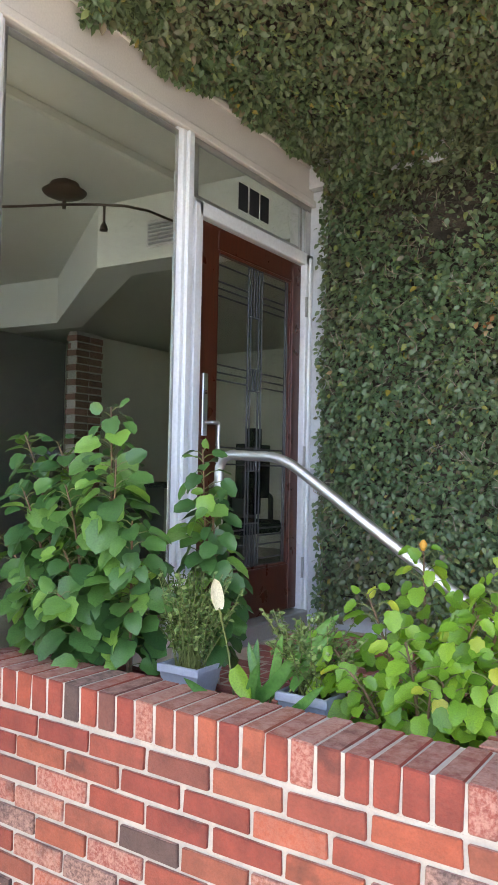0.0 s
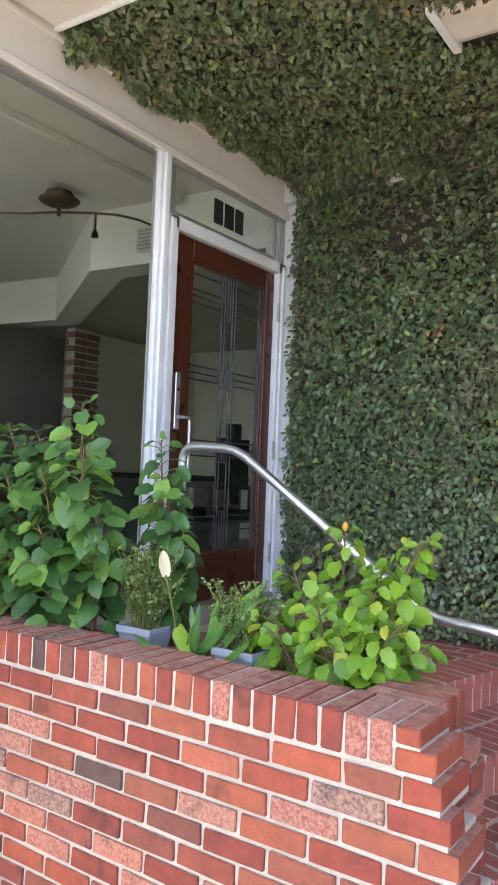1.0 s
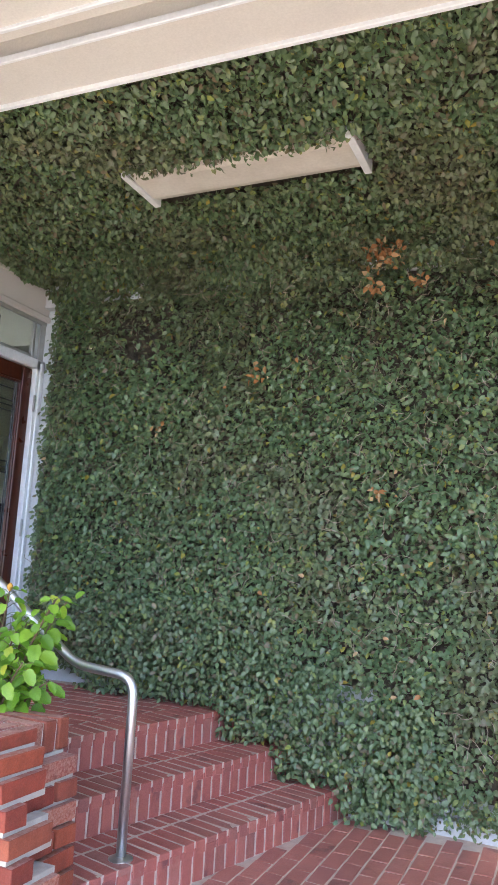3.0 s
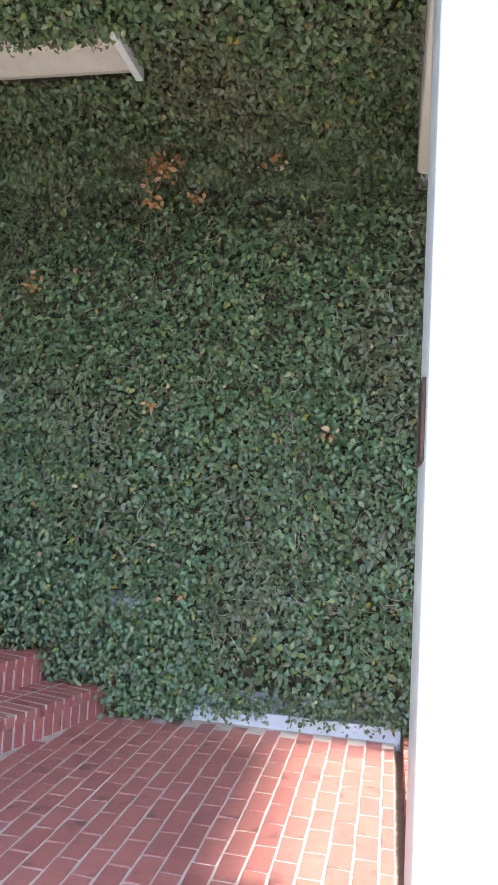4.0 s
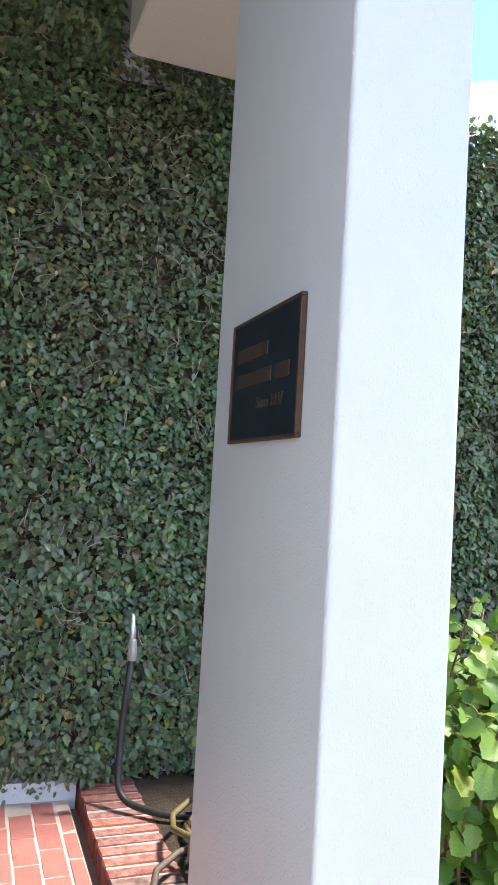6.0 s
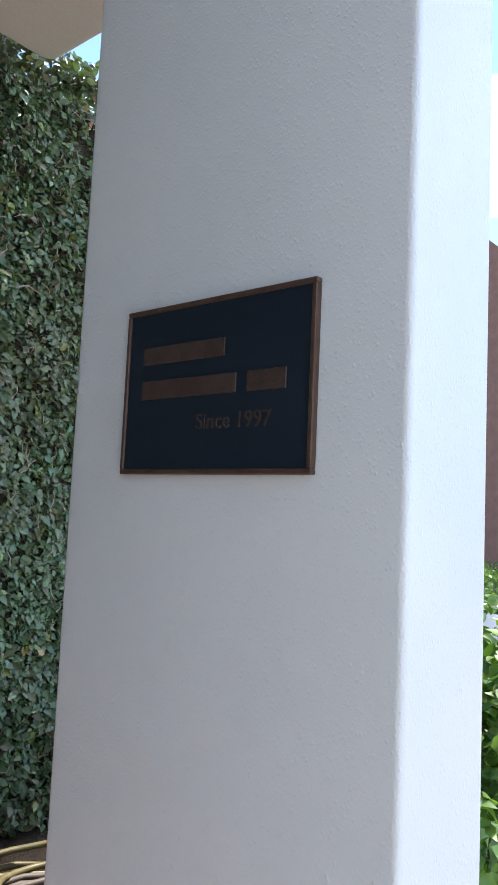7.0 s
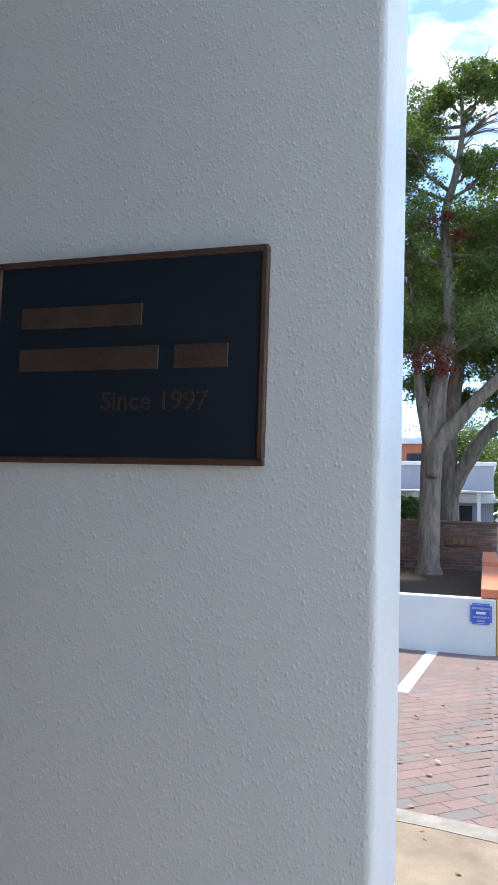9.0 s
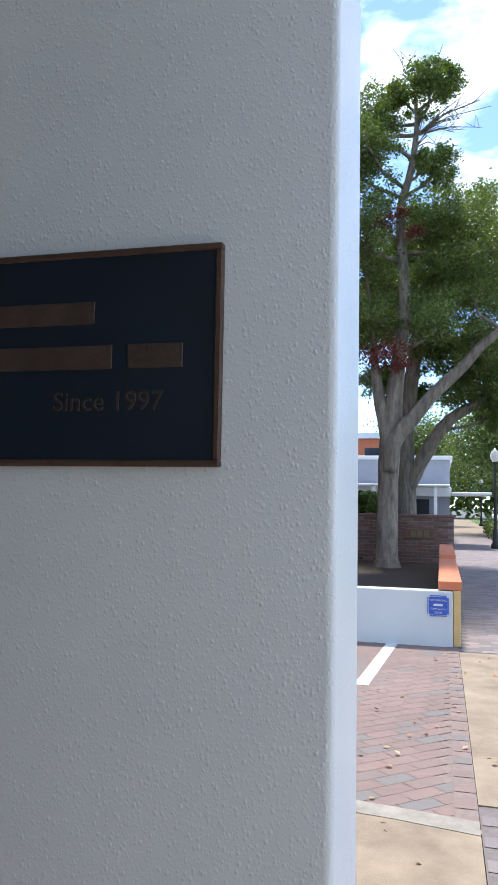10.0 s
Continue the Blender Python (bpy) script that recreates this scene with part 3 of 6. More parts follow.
    for k, (y0, y1) in enumerate(((3.565, 3.645), (3.66, 3.745), (3.757, 3.835))):
        part("number_bar", box(x0 + 0.0415, x0 + 0.044, y0, y1, 2.54, 2.672, 0.001), BLACK, tr, "dark vinyl bar on the glass" if k == 0 else "")
    # door frame
    df = root("door_frame", (FRONT_X, 3.74, LAND_Z), "white painted door frame with moulded edges", "door frame", kind="structure")
    for y0, y1 in ((3.2, 3.268), (4.195, 4.284)):
        bm = bmesh.new()
        add_box(bm, x0, x1 + 0.004, y0, y1, LAND_Z, 2.478, 0.005)
        add_box(bm, x1, x1 + 0.014, y0 + (0.0 if y0 < 4 else 0.03), y1 - 0.03, LAND_Z, 2.46, 0.005)
        part("jamb", bm, WHITE, df)
    bm = bmesh.new()
    add_box(bm, x0, x1 + 0.004, 3.2, 4.284, 2.415, 2.481, 0.005)
    part("head", bm, WHITE, df)
    part("threshold", box(x0 - 0.1, x1 + 0.05, 3.268, 4.195, LAND_Z, 0.538, 0.008), ALU, df, "worn metal threshold")
    # the door
    door = root("door_1", (FRONT_X - 0.05, 3.73, 0.54), "red-brown stained wooden door with a leaded glass panel, closed", "door", kind="structure")
    dx0, dx1 = FRONT_X - 0.072, FRONT_X - 0.026
    y0, y1, z0, z1 = 3.272, 4.191, 0.545, 2.411
    part("stile", box(dx0, dx1, y0, 3.425, z0, z1, 0.004), WOOD, door)
    part("stile", box(dx0, dx1, 4.105, y1, z0, z1, 0.004), WOOD, door)
    part("rail", box(dx0, dx1 - 0.001, 3.425, 4.105, 2.31, z1, 0.004), WOOD, door)
    part("rail", box(dx0, dx1 - 0.001, 3.425, 4.105, z0, 0.785, 0.004), WOOD, door)
    bm = bmesh.new()
    for a, b, c, d in ((3.425, 3.44, 0.785, 2.31), (4.09, 4.105, 0.785, 2.31), (3.44, 4.09, 0.785, 0.8), (3.44, 4.09, 2.295, 2.31)):
        add_box(bm, dx0 + 0.006, dx1 - 0.006, a, b, c, d, 0.003)
    part("glazing_bead", bm, WOOD, door)
    p = part("pane", box(dx0 + 0.018, dx0 + 0.024, 3.43, 4.1, 0.79, 2.305), GLASS, door)
    p.visible_shadow = False
    xc = dx0 + 0.027

    def came(ya, yb, za, zb):
        part("came", box(xc - 0.004, xc + 0.004, ya, yb, za, zb, 0.002), LEAD, door)
    ym = 3.771
    for dy in (-0.062, -0.037, 0.034, 0.062):
        came(ym + dy - 0.0038, ym + dy + 0.0038, 0.8, 2.295)
    for za, zb in ((2.045, 2.292), (1.675, 1.785), (1.275, 1.39), (0.803, 1.015)):
        for dy in (-0.013, 0.011):
            came(ym + dy - 0.0045, ym + dy + 0.0045, za, zb)
        came(ym - 0.066, ym + 0.066, zb - 0.004, zb + 0.003)
        came(ym - 0.066, ym + 0.066, za - 0.003, za + 0.004)
    for zz in (2.245, 2.165, 2.133, 2.098, 1.772, 1.735, 1.7, 1.385, 1.345, 1.305, 0.985, 0.95, 0.905, 0.835):
        came(3.44, ym - 0.066, zz - 0.004, zz + 0.004)
        came(ym + 0.066, 4.058, zz - 0.004, zz + 0.004)
    for yy in (4.06, 4.078):
        came(yy - 0.003, yy + 0.003, 0.8, 2.295)
    # handle plate, pull and hinges
    bm = box(dx1, dx1 + 0.008, 3.318, 3.356, 1.43, 1.715, 0.003)
    lock = part("handle_plate", bm, STEEL, door, "satin steel handle plate")
    part("keyhole", box(dx1 + 0.008, dx1 + 0.014, 3.328, 3.346, 1.62, 1.638, 0.004), BRONZE, lock)
    bm = tube(rounded([(dx1 + 0.006, 3.34, 1.49), (dx1 + 0.05, 3.34, 1.49), (dx1 + 0.05, 3.385, 1.49), (dx1 + 0.05, 3.385, 1.23), (dx1 + 0.004, 3.385, 1.2)], 0.015, 4), 0.009, 8)
    part("pull_handle", bm, STEEL, door, "steel pull handle", True)
    for zz in (2.18, 1.36, 0.76):
        part("hinge", tube([(FRONT_X + 0.006, 4.2, zz - 0.055), (FRONT_X + 0.006, 4.2, zz + 0.055)], 0.008, 8), ALU, door, "", True)


shopfront()


def room():
    """What shows through the glass: one office room."""
    x0, x1, y0, y1, z0, zc = -6.2, FRONT_X - 0.062, -1.2, 8.0, 0.4, 3.02
    thing("room_floor", box(x0, x1, y0, y1, z0 - 0.1, z0), CARPET, "grey office carpet", "floor", kind="structure")
    thing("room_ceiling", box(x0, x1, y0, y1, zc + 0.05, zc + 0.15), PLASTER, "plain plaster office ceiling", "ceiling", kind="structure")
    thing("room_wall_west", box(x0 - 0.1, x0, y0, y1, z0, zc + 0.05), PLASTER, "plaster back wall of the office", "wall", kind="structure")
    thing("room_wall_north", box(x0, x1, y1, y1 + 0.1, z0, zc + 0.05), OLIVEWALL, "olive plaster side wall of the office", "wall", kind="structure")
    # unseen street side, given an added wide opening that brightens the room
    bm = box(x0, x1, y0 - 0.1, y0, z0, 0.7)
    add_box(bm, x0, x1, y0 - 0.1, y0, 2.8, zc + 0.05)
    add_box(bm, x0, x0 + 0.3, y0 - 0.1, y0, 0.7, 2.8)
    add_box(bm, x1 - 0.25, x1, y0 - 0.1, y0, 0.7, 2.8)
    thing("room_wall_south", bm, PLASTER, "unseen plaster side wall of the office with an added window opening", "wall", kind="structure")
    p = thing("added_window", box(x0 + 0.3, x1 - 0.25, y0 - 0.06, y0 - 0.052, 0.7, 2.8), GLASS, "unseen wide window added to brighten the office", "window", kind="structure")
    p.visible_shadow = False
    thing("room_wall_east", box(x1 - 0.1, x1, 4.6, y1, z0, zc + 0.05), PLASTER, "plaster wall beside the office door", "wall", kind="structure")
    thing("room_wall_dark", box(-5.6, -5.45, 3.4, 6.15, z0, 2.6), DARKWALL, "dark grey painted partition wall", "wall", kind="structure")
    thing("room_wall_grey", box(-5.2, -5.08, 6.2, 8.0, z0, 2.66), OLIVEWALL, "greenish plaster partition", "wall", kind="structure")
    # bulkhead with its bent front
    poly = [(-6.2, 5.3), (-5.26, 5.4), (-4.81, 5.45), (-3.08, 4.26), (-1.6, 4.36), (-1.6, 4.6), (-3.0, 4.52), (-4.76, 5.72), (-6.2, 5.56)]
    thing("bulkhead", prism(poly, 2.64, zc + 0.05), PLASTER, "bent plaster bulkhead below the office ceiling", "bulkhead", kind="structure")
    thing("dropped_ceiling", prism([(-6.2, 5.56), (-4.76, 5.72), (-3.0, 4.52), (-1.6, 4.6), (-1.6, 8.0), (-6.2, 8.0)], 2.7, 2.84), OLIVEWALL, "greenish lowered ceiling behind the bulkhead", "ceiling", kind="structure")
    # ceiling beam
    thing("ceiling_beam", box(-2.37, -2.25, y0, 4.3, zc - 0.01, zc + 0.05, 0.01), PLASTER, "shallow plaster ceiling beam", "beam", kind="structure")
    # grilles
    for y, x in ((4.298, -2.5), (5.335, -5.9)):
        g = root("air_grille", (x, y, 2.8), "small cream air grille on the bulkhead", "grille", "air grilles")
        part("grille_frame", box(x - 0.16, x + 0.16, y - 0.012, y - 0.002, 2.72, 2.9, 0.003), CREAM, g)
        for k in range(6):
            part("slat", box(x - 0.14, x + 0.14, y - 0.02, y - 0.013, 2.74 + k * 0.025, 2.752 + k * 0.025), ALU, g)
    # cable lights
    lamp = root("ceiling_lamp", (-2.84, 3.74, 3.0), "bronze ceiling canopy with a bent rail and small spots", "lamp")
    part("canopy", lathe([(0.03, -0.06), (0.09, -0.05), (0.125, -0.034), (0.135, -0.02), (0.1, 0.0), (0.085, 0.03), (0.02, 0.06)], 24, (-2.84, 3.74, 2.975)), BRONZE, lamp, "", True)
    part("stem", tube([(-2.84, 3.74, 2.9), (-2.84, 3.74, 2.85)], 0.012, 8), BRONZE, lamp)
    arc = [(-3.6, 3.28, 2.85), (-3.02, 3.58, 2.85), (-2.78, 3.69, 2.85), (-2.6, 3.8, 2.85), (-2.48, 3.9, 2.85), (-2.42, 4.03, 2.85), (-2.41, 4.25, 2.85)]
    part("rail", tube(arc, 0.008, 6), BRONZE, lamp, "thin bent bronze rail")
    for x, y in ((-2.58, 3.82), (-3.4, 3.38)):
        s = part("spot", lathe([(0.008, 0), (0.008, -0.1), (0.02, -0.12), (0.026, -0.15)], 10, (x, y, 2.845)), BRONZE, lamp)
    # brick pier
    pier = root("brick_pier", (-5.0, 6.0, z0), "brown brick pier in the office", "pier")
    part("mortar_core", box(-5.06, -4.94, 5.83, 6.17, z0, 2.64), MORTAR, pier)
    rng = random.Random(3)
    ms = brick_mesh(0.14, 0.178, 0.058, OLDBRICK)
    for k in range(30):
        z = z0 + 0.04 + k * 0.0735
        for yy in ((5.905, 6.095) if k % 2 else (5.92, 6.08)):
            lay("brick", pier, ms, (-5.0, yy, z), rng)
    # office chair
    ch = root("office_chair", (-2.45, 5.05, z0), "black office chair with a padded back", "chair")
    part("seat", box(-2.72, -2.2, 4.8, 5.3, 0.84, 0.93, 0.03, 3), FABRIC, ch, "", True)
    bm = box(-2.27, -2.2, 4.8, 5.12, 0.98, 1.57)
    bmesh.ops.bevel(bm, geom=[e for e in bm.edges if abs((e.verts[0].co - e.verts[1].co).x) > 0.05], offset=0.11, segments=6, affect="EDGES")
    part("backrest", bm, FABRIC, ch)
    for yy in (4.78, 5.3):
        part("armrest", tube(rounded([(-2.3, yy, 0.88), (-2.3, yy, 1.1), (-2.6, yy, 1.12)], 0.03), 0.02, 8), BLACK, ch, "", True)
    part("column", tube([(-2.45, 5.05, z0 + 0.08), (-2.45, 5.05, 0.84)], 0.03, 10), BLACK, ch)
    for k in range(5):
        a = k * 1.2566
        part("base_arm", tube([(-2.45, 5.05, z0 + 0.1), (-2.45 + 0.3 * math.cos(a), 5.05 + 0.3 * math.sin(a), z0 + 0.05)], [0.025, 0.015], 8), BLACK, ch)
    # desk behind
    desk = root("desk", (-3.6, 5.9, z0), "plain dark office desk on side panels", "desk")
    part("desktop", box(-4.2, -3.0, 5.5, 6.3, 1.12, 1.16, 0.004), FABRIC, desk)
    for x in (-4.15, -3.08):
        part("panel", box(x, x + 0.03, 5.55, 6.25, z0, 1.12), DARKWALL, desk)


room()


def pillar():
    pl = root("pillar", (2.398, 2.425, 0), "white stucco pillar with rough paint and soft edges", "pillar", kind="structure")
    part("shaft", box(2.302, 2.494, 2.158, 2.692, GROUND, 2.785, 0.009, 3), STUCCO, pl, "", True)
    # plaque on the side that faces the door
    pq = root("plaque", (2.3, 2.42, 1.27), "dark blue plaque with a bronze rim screwed to the white pillar", "plaque")
    ya, yb, za, zb = 2.573, 2.267, 1.269, 1.484
    part("plate", box(2.294, 2.3015, yb + 0.003, ya - 0.003, za + 0.003, zb - 0.003), PLAQUE, pq)
    bm = bmesh.new()
    w = 0.0065
    add_box(bm, 2.2915, 2.3015, yb, ya, zb - w, zb, 0.0012)
    add_box(bm, 2.2915, 2.3015, yb, ya, za, za + w, 0.0012)
    add_box(bm, 2.2915, 2.3015, yb, yb + w, za + w, zb - w, 0.0012)
    add_box(bm, 2.2915, 2.3015, ya - w, ya, za + w, zb - w, 0.0012)
    part("rim", bm, BRONZE, pq, "brown bronze rim")
    W_, H_ = ya - yb, zb - za

    def bar(u0, u1, v0, v1):
        part("lettering_bar", box(2.2925, 2.2945, ya - u1 * W_, ya - u0 * W_, zb - v1 * H_, zb - v0 * H_, 0.0006), BRONZEDIM, pq, "bronze bar in place of a name")
    bar(0.11, 0.57, 0.24, 0.345)
    bar(0.11, 0.635, 0.445, 0.555)
    bar(0.69, 0.875, 0.445, 0.555)
    cu = bpy.data.curves.new("lettering", "FONT")
    cu.body, cu.size, cu.extrude = "Since 1997", 0.0268, 0.0008
    cu.materials.append(BRONZEDIM)
    tx = new("lettering", cu)
    tx["label"] = "small bronze letters reading Since 1997"
    tx.parent = pq
    tx.matrix_parent_inverse = Matrix.Translation(-Vector(pq.location))
    m = Matrix(((0, 0, -1, 2.2935), (-1, 0, 0, ya - 0.43 * W_), (0, 1, 0, zb - 0.745 * H_), (0, 0, 0, 1)))
    tx.matrix_basis = m
    # raised rounded plates on the side away from the door
    for za, zb in ((1.585, 1.955), (1.13, 1.52), (0.67, 1.055)):
        arc = [(0.5 * math.pi * k / 6) for k in range(7)]
        prof = [(2.4945 + 0.019 * math.sin(q), za + 0.055 * (1 - math.cos(q))) for q in arc]
        prof += [(2.4945 + 0.019 * math.cos(q), zb - 0.055 * (1 - math.sin(q))) for q in arc]
        bm = bmesh.new()
        lo = [bm.verts.new((x, 2.205, z)) for x, z in prof]
        hi = [bm.verts.new((x, 2.44, z)) for x, z in prof]
        bm.faces.new(lo)
        bm.faces.new(hi[::-1])
        for i in range(len(prof)):
            j = (i + 1) % len(prof)
            bm.faces.new((lo[i], hi[i], hi[j], lo[j]))
        bmesh.ops.recalc_face_normals(bm, faces=bm.faces)
        thing("sign_bar", bm, PALELILAC, "pale lilac rounded bar mounted on the white pillar", "sign", "bars on the pillar")


pillar()


def light_fixture():
    lf = root("ceiling_light", (0.48, 3.285, 3.06), "long white ceiling light half grown over by ivy", "ceiling light")
    bm = bmesh.new()
    prof = [(3.13, 3.09), (3.15, 3.035), (3.2, 3.018), (3.37, 3.018), (3.42, 3.035), (3.44, 3.09)]
    for x in (-0.06, 1.02):
        for y, z in prof:
            bm.verts.new((x, y, z))
    bm.verts.ensure_lookup_table()
    n = len(prof)
    for i in range(n - 1):
        bm.faces.new((bm.verts[i], bm.verts[i + 1], bm.verts[n + i + 1], bm.verts[n + i]))
    part("lens", bm, LAMPLENS, lf, "milky prismatic cover")
    for x in (-0.095, 1.02):
        part("end_cap", box(x, x + 0.036, 3.12, 3.45, 3.008, 3.095, 0.006, 2), WHITE, lf)
    part("housing", box(-0.06, 1.02, 3.15, 3.42, 3.075, 3.095), WHITE, lf)


light_fixture()


def handrail():
    hr = root("handrail", (-0.3, 2.86, 0.0), "bent round steel handrail beside the brick steps", "handrail")
    pts = [(0.392, 2.806, 0.14), (0.392, 2.806, 0.775), (0.11, 2.83, 0.79), (-0.74, 2.905, 1.325), (-1.035, 2.93, 1.335), (-1.035, 2.93, LAND_Z)]
    part("tube", tube(rounded(pts, 0.075, 7), 0.0185, 12), STEEL, hr, "", True)
    for x, y, z in ((0.392, 2.806, 0.147), (-1.035, 2.93, LAND_Z)):
        part("base_flange", lathe([(0.045, 0), (0.045, 0.006), (0.03, 0.012), (0.02, 0.014)], 16, (x, y, z)), STEEL, hr)


handrail()


def planter():
    pl = root("brick_planter", (-0.5, 2.3, 0), "low red brick planter wall with a rowlock cap", "planter")
    part("mortar_core", box(-1.39, 0.31, 2.106, 2.293, 0.576, 0.6745), MORTAR, pl, "pale mortar")
    part("mortar_core", box(-1.39, 0.334, 2.106, 2.49, GROUND, 0.5755), MORTAR, pl)
    part("mortar_core", box(0.3345, 0.38, 2.106, 2.49, GROUND, 0.556), MORTAR, pl)
    part("mortar_core", box(0.14, 0.328, 2.2935, 2.505, 0.576, 0.6725), MORTAR, pl)
    part("mortar_bed", box(0.302, 0.37, 2.103, 2.292, 0.6235, 0.64), MORTAR, pl)
    for k in range(12):
        z = 0.566 - k * 0.069
        part("mortar_bed", box(0.3, 0.4 + 0.02 * min(k, 6), 2.103, 2.299, z - 0.004, z + 0.0145), MORTAR, pl)
    part("soil", box(-1.39, 0.2, 2.2935, 2.585, 0.3, 0.575), SOIL, pl, "dry soil")
    part("back_wall", box(-1.39, 0.235, 2.586, 2.625, 0.0, 0.585, 0.004), STEPBRICK, pl)
    rng = random.Random(11)
    H, pitch = 0.0565, 0.2045
    cp = 0.0663
    ms = brick_mesh(0.196, 0.09, H, BRICK)
    for k in range(12):
        top = 0.565 - k * 0.069
        rack = 0.426 + 0.02 * min(k, 6)
        end = rack if k % 2 else rack - 0.1
        x = (0.091 if k % 2 else 0.18) - 8 * pitch
        while x < end - 0.03:
            a, b = max(x + 0.005, -1.385), min(x + pitch - 0.005, end)
            if end - b < 0.05:
                b = end
            if b - a > 0.03:
                lay("brick", pl, brick_mesh(round(b - a, 2), 0.09, H, BRICK), ((a + b) / 2, 2.143, top - H / 2), rng)
            x = b + 0.005
        # return towards the steps
        if k % 2 == 0:
            lay("brick", pl, brick_mesh(0.09, 0.195, H, BRICK), (rack - 0.045, 2.1955, top - H / 2), rng)
        for y0, y1 in (((2.2, 2.385), (2.395, 2.495)) if k % 2 else ((2.305, 2.495),)):
            lay("brick", pl, brick_mesh(0.09, round(y1 - y0, 3), H, BRICK), (0.345 + 0.005 * k, (y0 + y1) / 2, top - H / 2), rng)
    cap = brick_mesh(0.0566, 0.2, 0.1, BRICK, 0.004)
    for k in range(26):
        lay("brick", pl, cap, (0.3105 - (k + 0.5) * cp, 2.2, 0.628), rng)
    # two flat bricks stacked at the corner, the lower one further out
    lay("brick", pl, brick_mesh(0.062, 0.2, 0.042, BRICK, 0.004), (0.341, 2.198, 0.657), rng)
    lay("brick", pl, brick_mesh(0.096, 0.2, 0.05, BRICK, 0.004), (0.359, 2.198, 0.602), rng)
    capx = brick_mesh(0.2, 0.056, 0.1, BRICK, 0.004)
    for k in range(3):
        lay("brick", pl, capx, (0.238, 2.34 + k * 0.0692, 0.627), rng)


def steps():
    st = root("brick_steps", (0.3, 3.4, 0), "three wine red brick steps up to the door", "steps", kind="structure")
    rng = random.Random(21)
    ys, ye = 2.53, WALL_Y - 0.01
    zs = (0.147, 0.295, LAND_Z)
    back = FRONT_X + 0.005
    # cores, set back behind the bricks
    for k in range(3):
        z0 = GROUND if k == 0 else zs[k - 1] - 0.02
        x_s, x_e = step_x(k, ys) - 0.0045, step_x(k, ye) - 0.0045
        bk = back if k == 2 else min(step_x(k + 1, ys), step_x(k + 1, ye)) - 0.35
        yb = 2.63 if k == 2 else ys
        part("core", prism([(bk, yb), (step_x(k, yb) - 0.0045, yb), (x_e, ye), (bk, ye)], z0, zs[k] - 0.0008), JOINT, st, "sandy joints")
    ang = -math.degrees(math.atan(SKEW))
    ca = math.cos(math.radians(ang))
    L = 0.066
    riser = brick_mesh(0.05, 0.0535, 0.124, STEPBRICK, 0.003)
    tread = brick_mesh(0.19, 0.0535, 0.05, STEPBRICK, 0.003)
    short = brick_mesh(0.1, 0.0535, 0.05, STEPBRICK, 0.003)
    n = int((ye - ys) / (L * ca))
    for k in range(3):
        lo = 0.0 if k == 0 else zs[k - 1]
        for i in range(n):
            y = ys + 0.03 + i * L * ca
            if k == 2 and y < 2.66:
                continue
            x = step_x(k, y)
            lay("brick", st, riser, (x - 0.025, y, lo + 0.062), rng, ang, 0.001)
            lay("brick", st, tread, (x - 0.095 + 0.004, y + 0.025, zs[k] - 0.024), rng, ang, 0.0005, 0.12)
            if k < 2:
                lay("brick", st, short, (x - 0.095 - 0.152, y + 0.065, zs[k] - 0.024), rng, ang, 0.0005, 0.12)
    # landing pavers
    pav = brick_mesh(0.188, 0.087, 0.05, STEPBRICK, 0.003)
    halfpav = brick_mesh(0.088, 0.087, 0.05, STEPBRICK, 0.003)
    r = 0
    y = 2.68
    while y < 4.24:
        x = step_x(2, y) - 0.305
        if r % 2:
            lay("brick", st, halfpav, (x + 0.052, y, LAND_Z - 0.024), rng, 0, 0.0004, 0.1)
            x -= 0.1
        while x > FRONT_X + 0.12:
            lay("brick", st, pav, (x, y, LAND_Z - 0.024), rng, 0, 0.0004, 0.1)
            x -= 0.2
        y += 0.098
        r += 1


def pavers():
    """Running-bond pavers of the entry, long side towards the wall."""
    fl = bpy.data.objects["floor"]
    rng = random.Random(31)
    w, l = 0.083, 0.178
    ms = brick_mesh(w - 0.0075, l - 0.0075, 0.05, PAVER, 0.002)
    far = []
    i = 0
    x = 2.228 - 0.083 / 2
    slim = brick_mesh(0.046, l - 0.0075, 0.05, PAVER, 0.002)
    y = 4.075
    while y > 2.4:
        lay("brick", fl, slim, (2.2555, y - l / 2, -0.0244), rng, 0, 0.0004, 0.1)
        y -= l
    while x > -0.2:
        y = 3.175 + 6 * l - (0 if i % 2 else l / 2)
        while y > 2.1:
            if y < 4.24 and x > step_x(0, y) - 0.02 and not (x < 0.45 and y < 2.55):
                if y > 2.35 and x > 0.55:
                    lay("brick", fl, ms, (x, y - l / 2, -0.0244), rng, 0, 0.0004, 0.1)
                else:
                    far.append((x, y - l / 2))
            y -= l
        x -= w
        i += 1
    bm = bmesh.new()
    for x, y in far:
        add_box(bm, x - w / 2 + 0.0035, x + w / 2 - 0.0035, y - l / 2 + 0.0035, y + l / 2 - 0.0035, -0.05, -0.001)
    tagged(part("pavers", bm, PAVER, fl), kind="stuff")


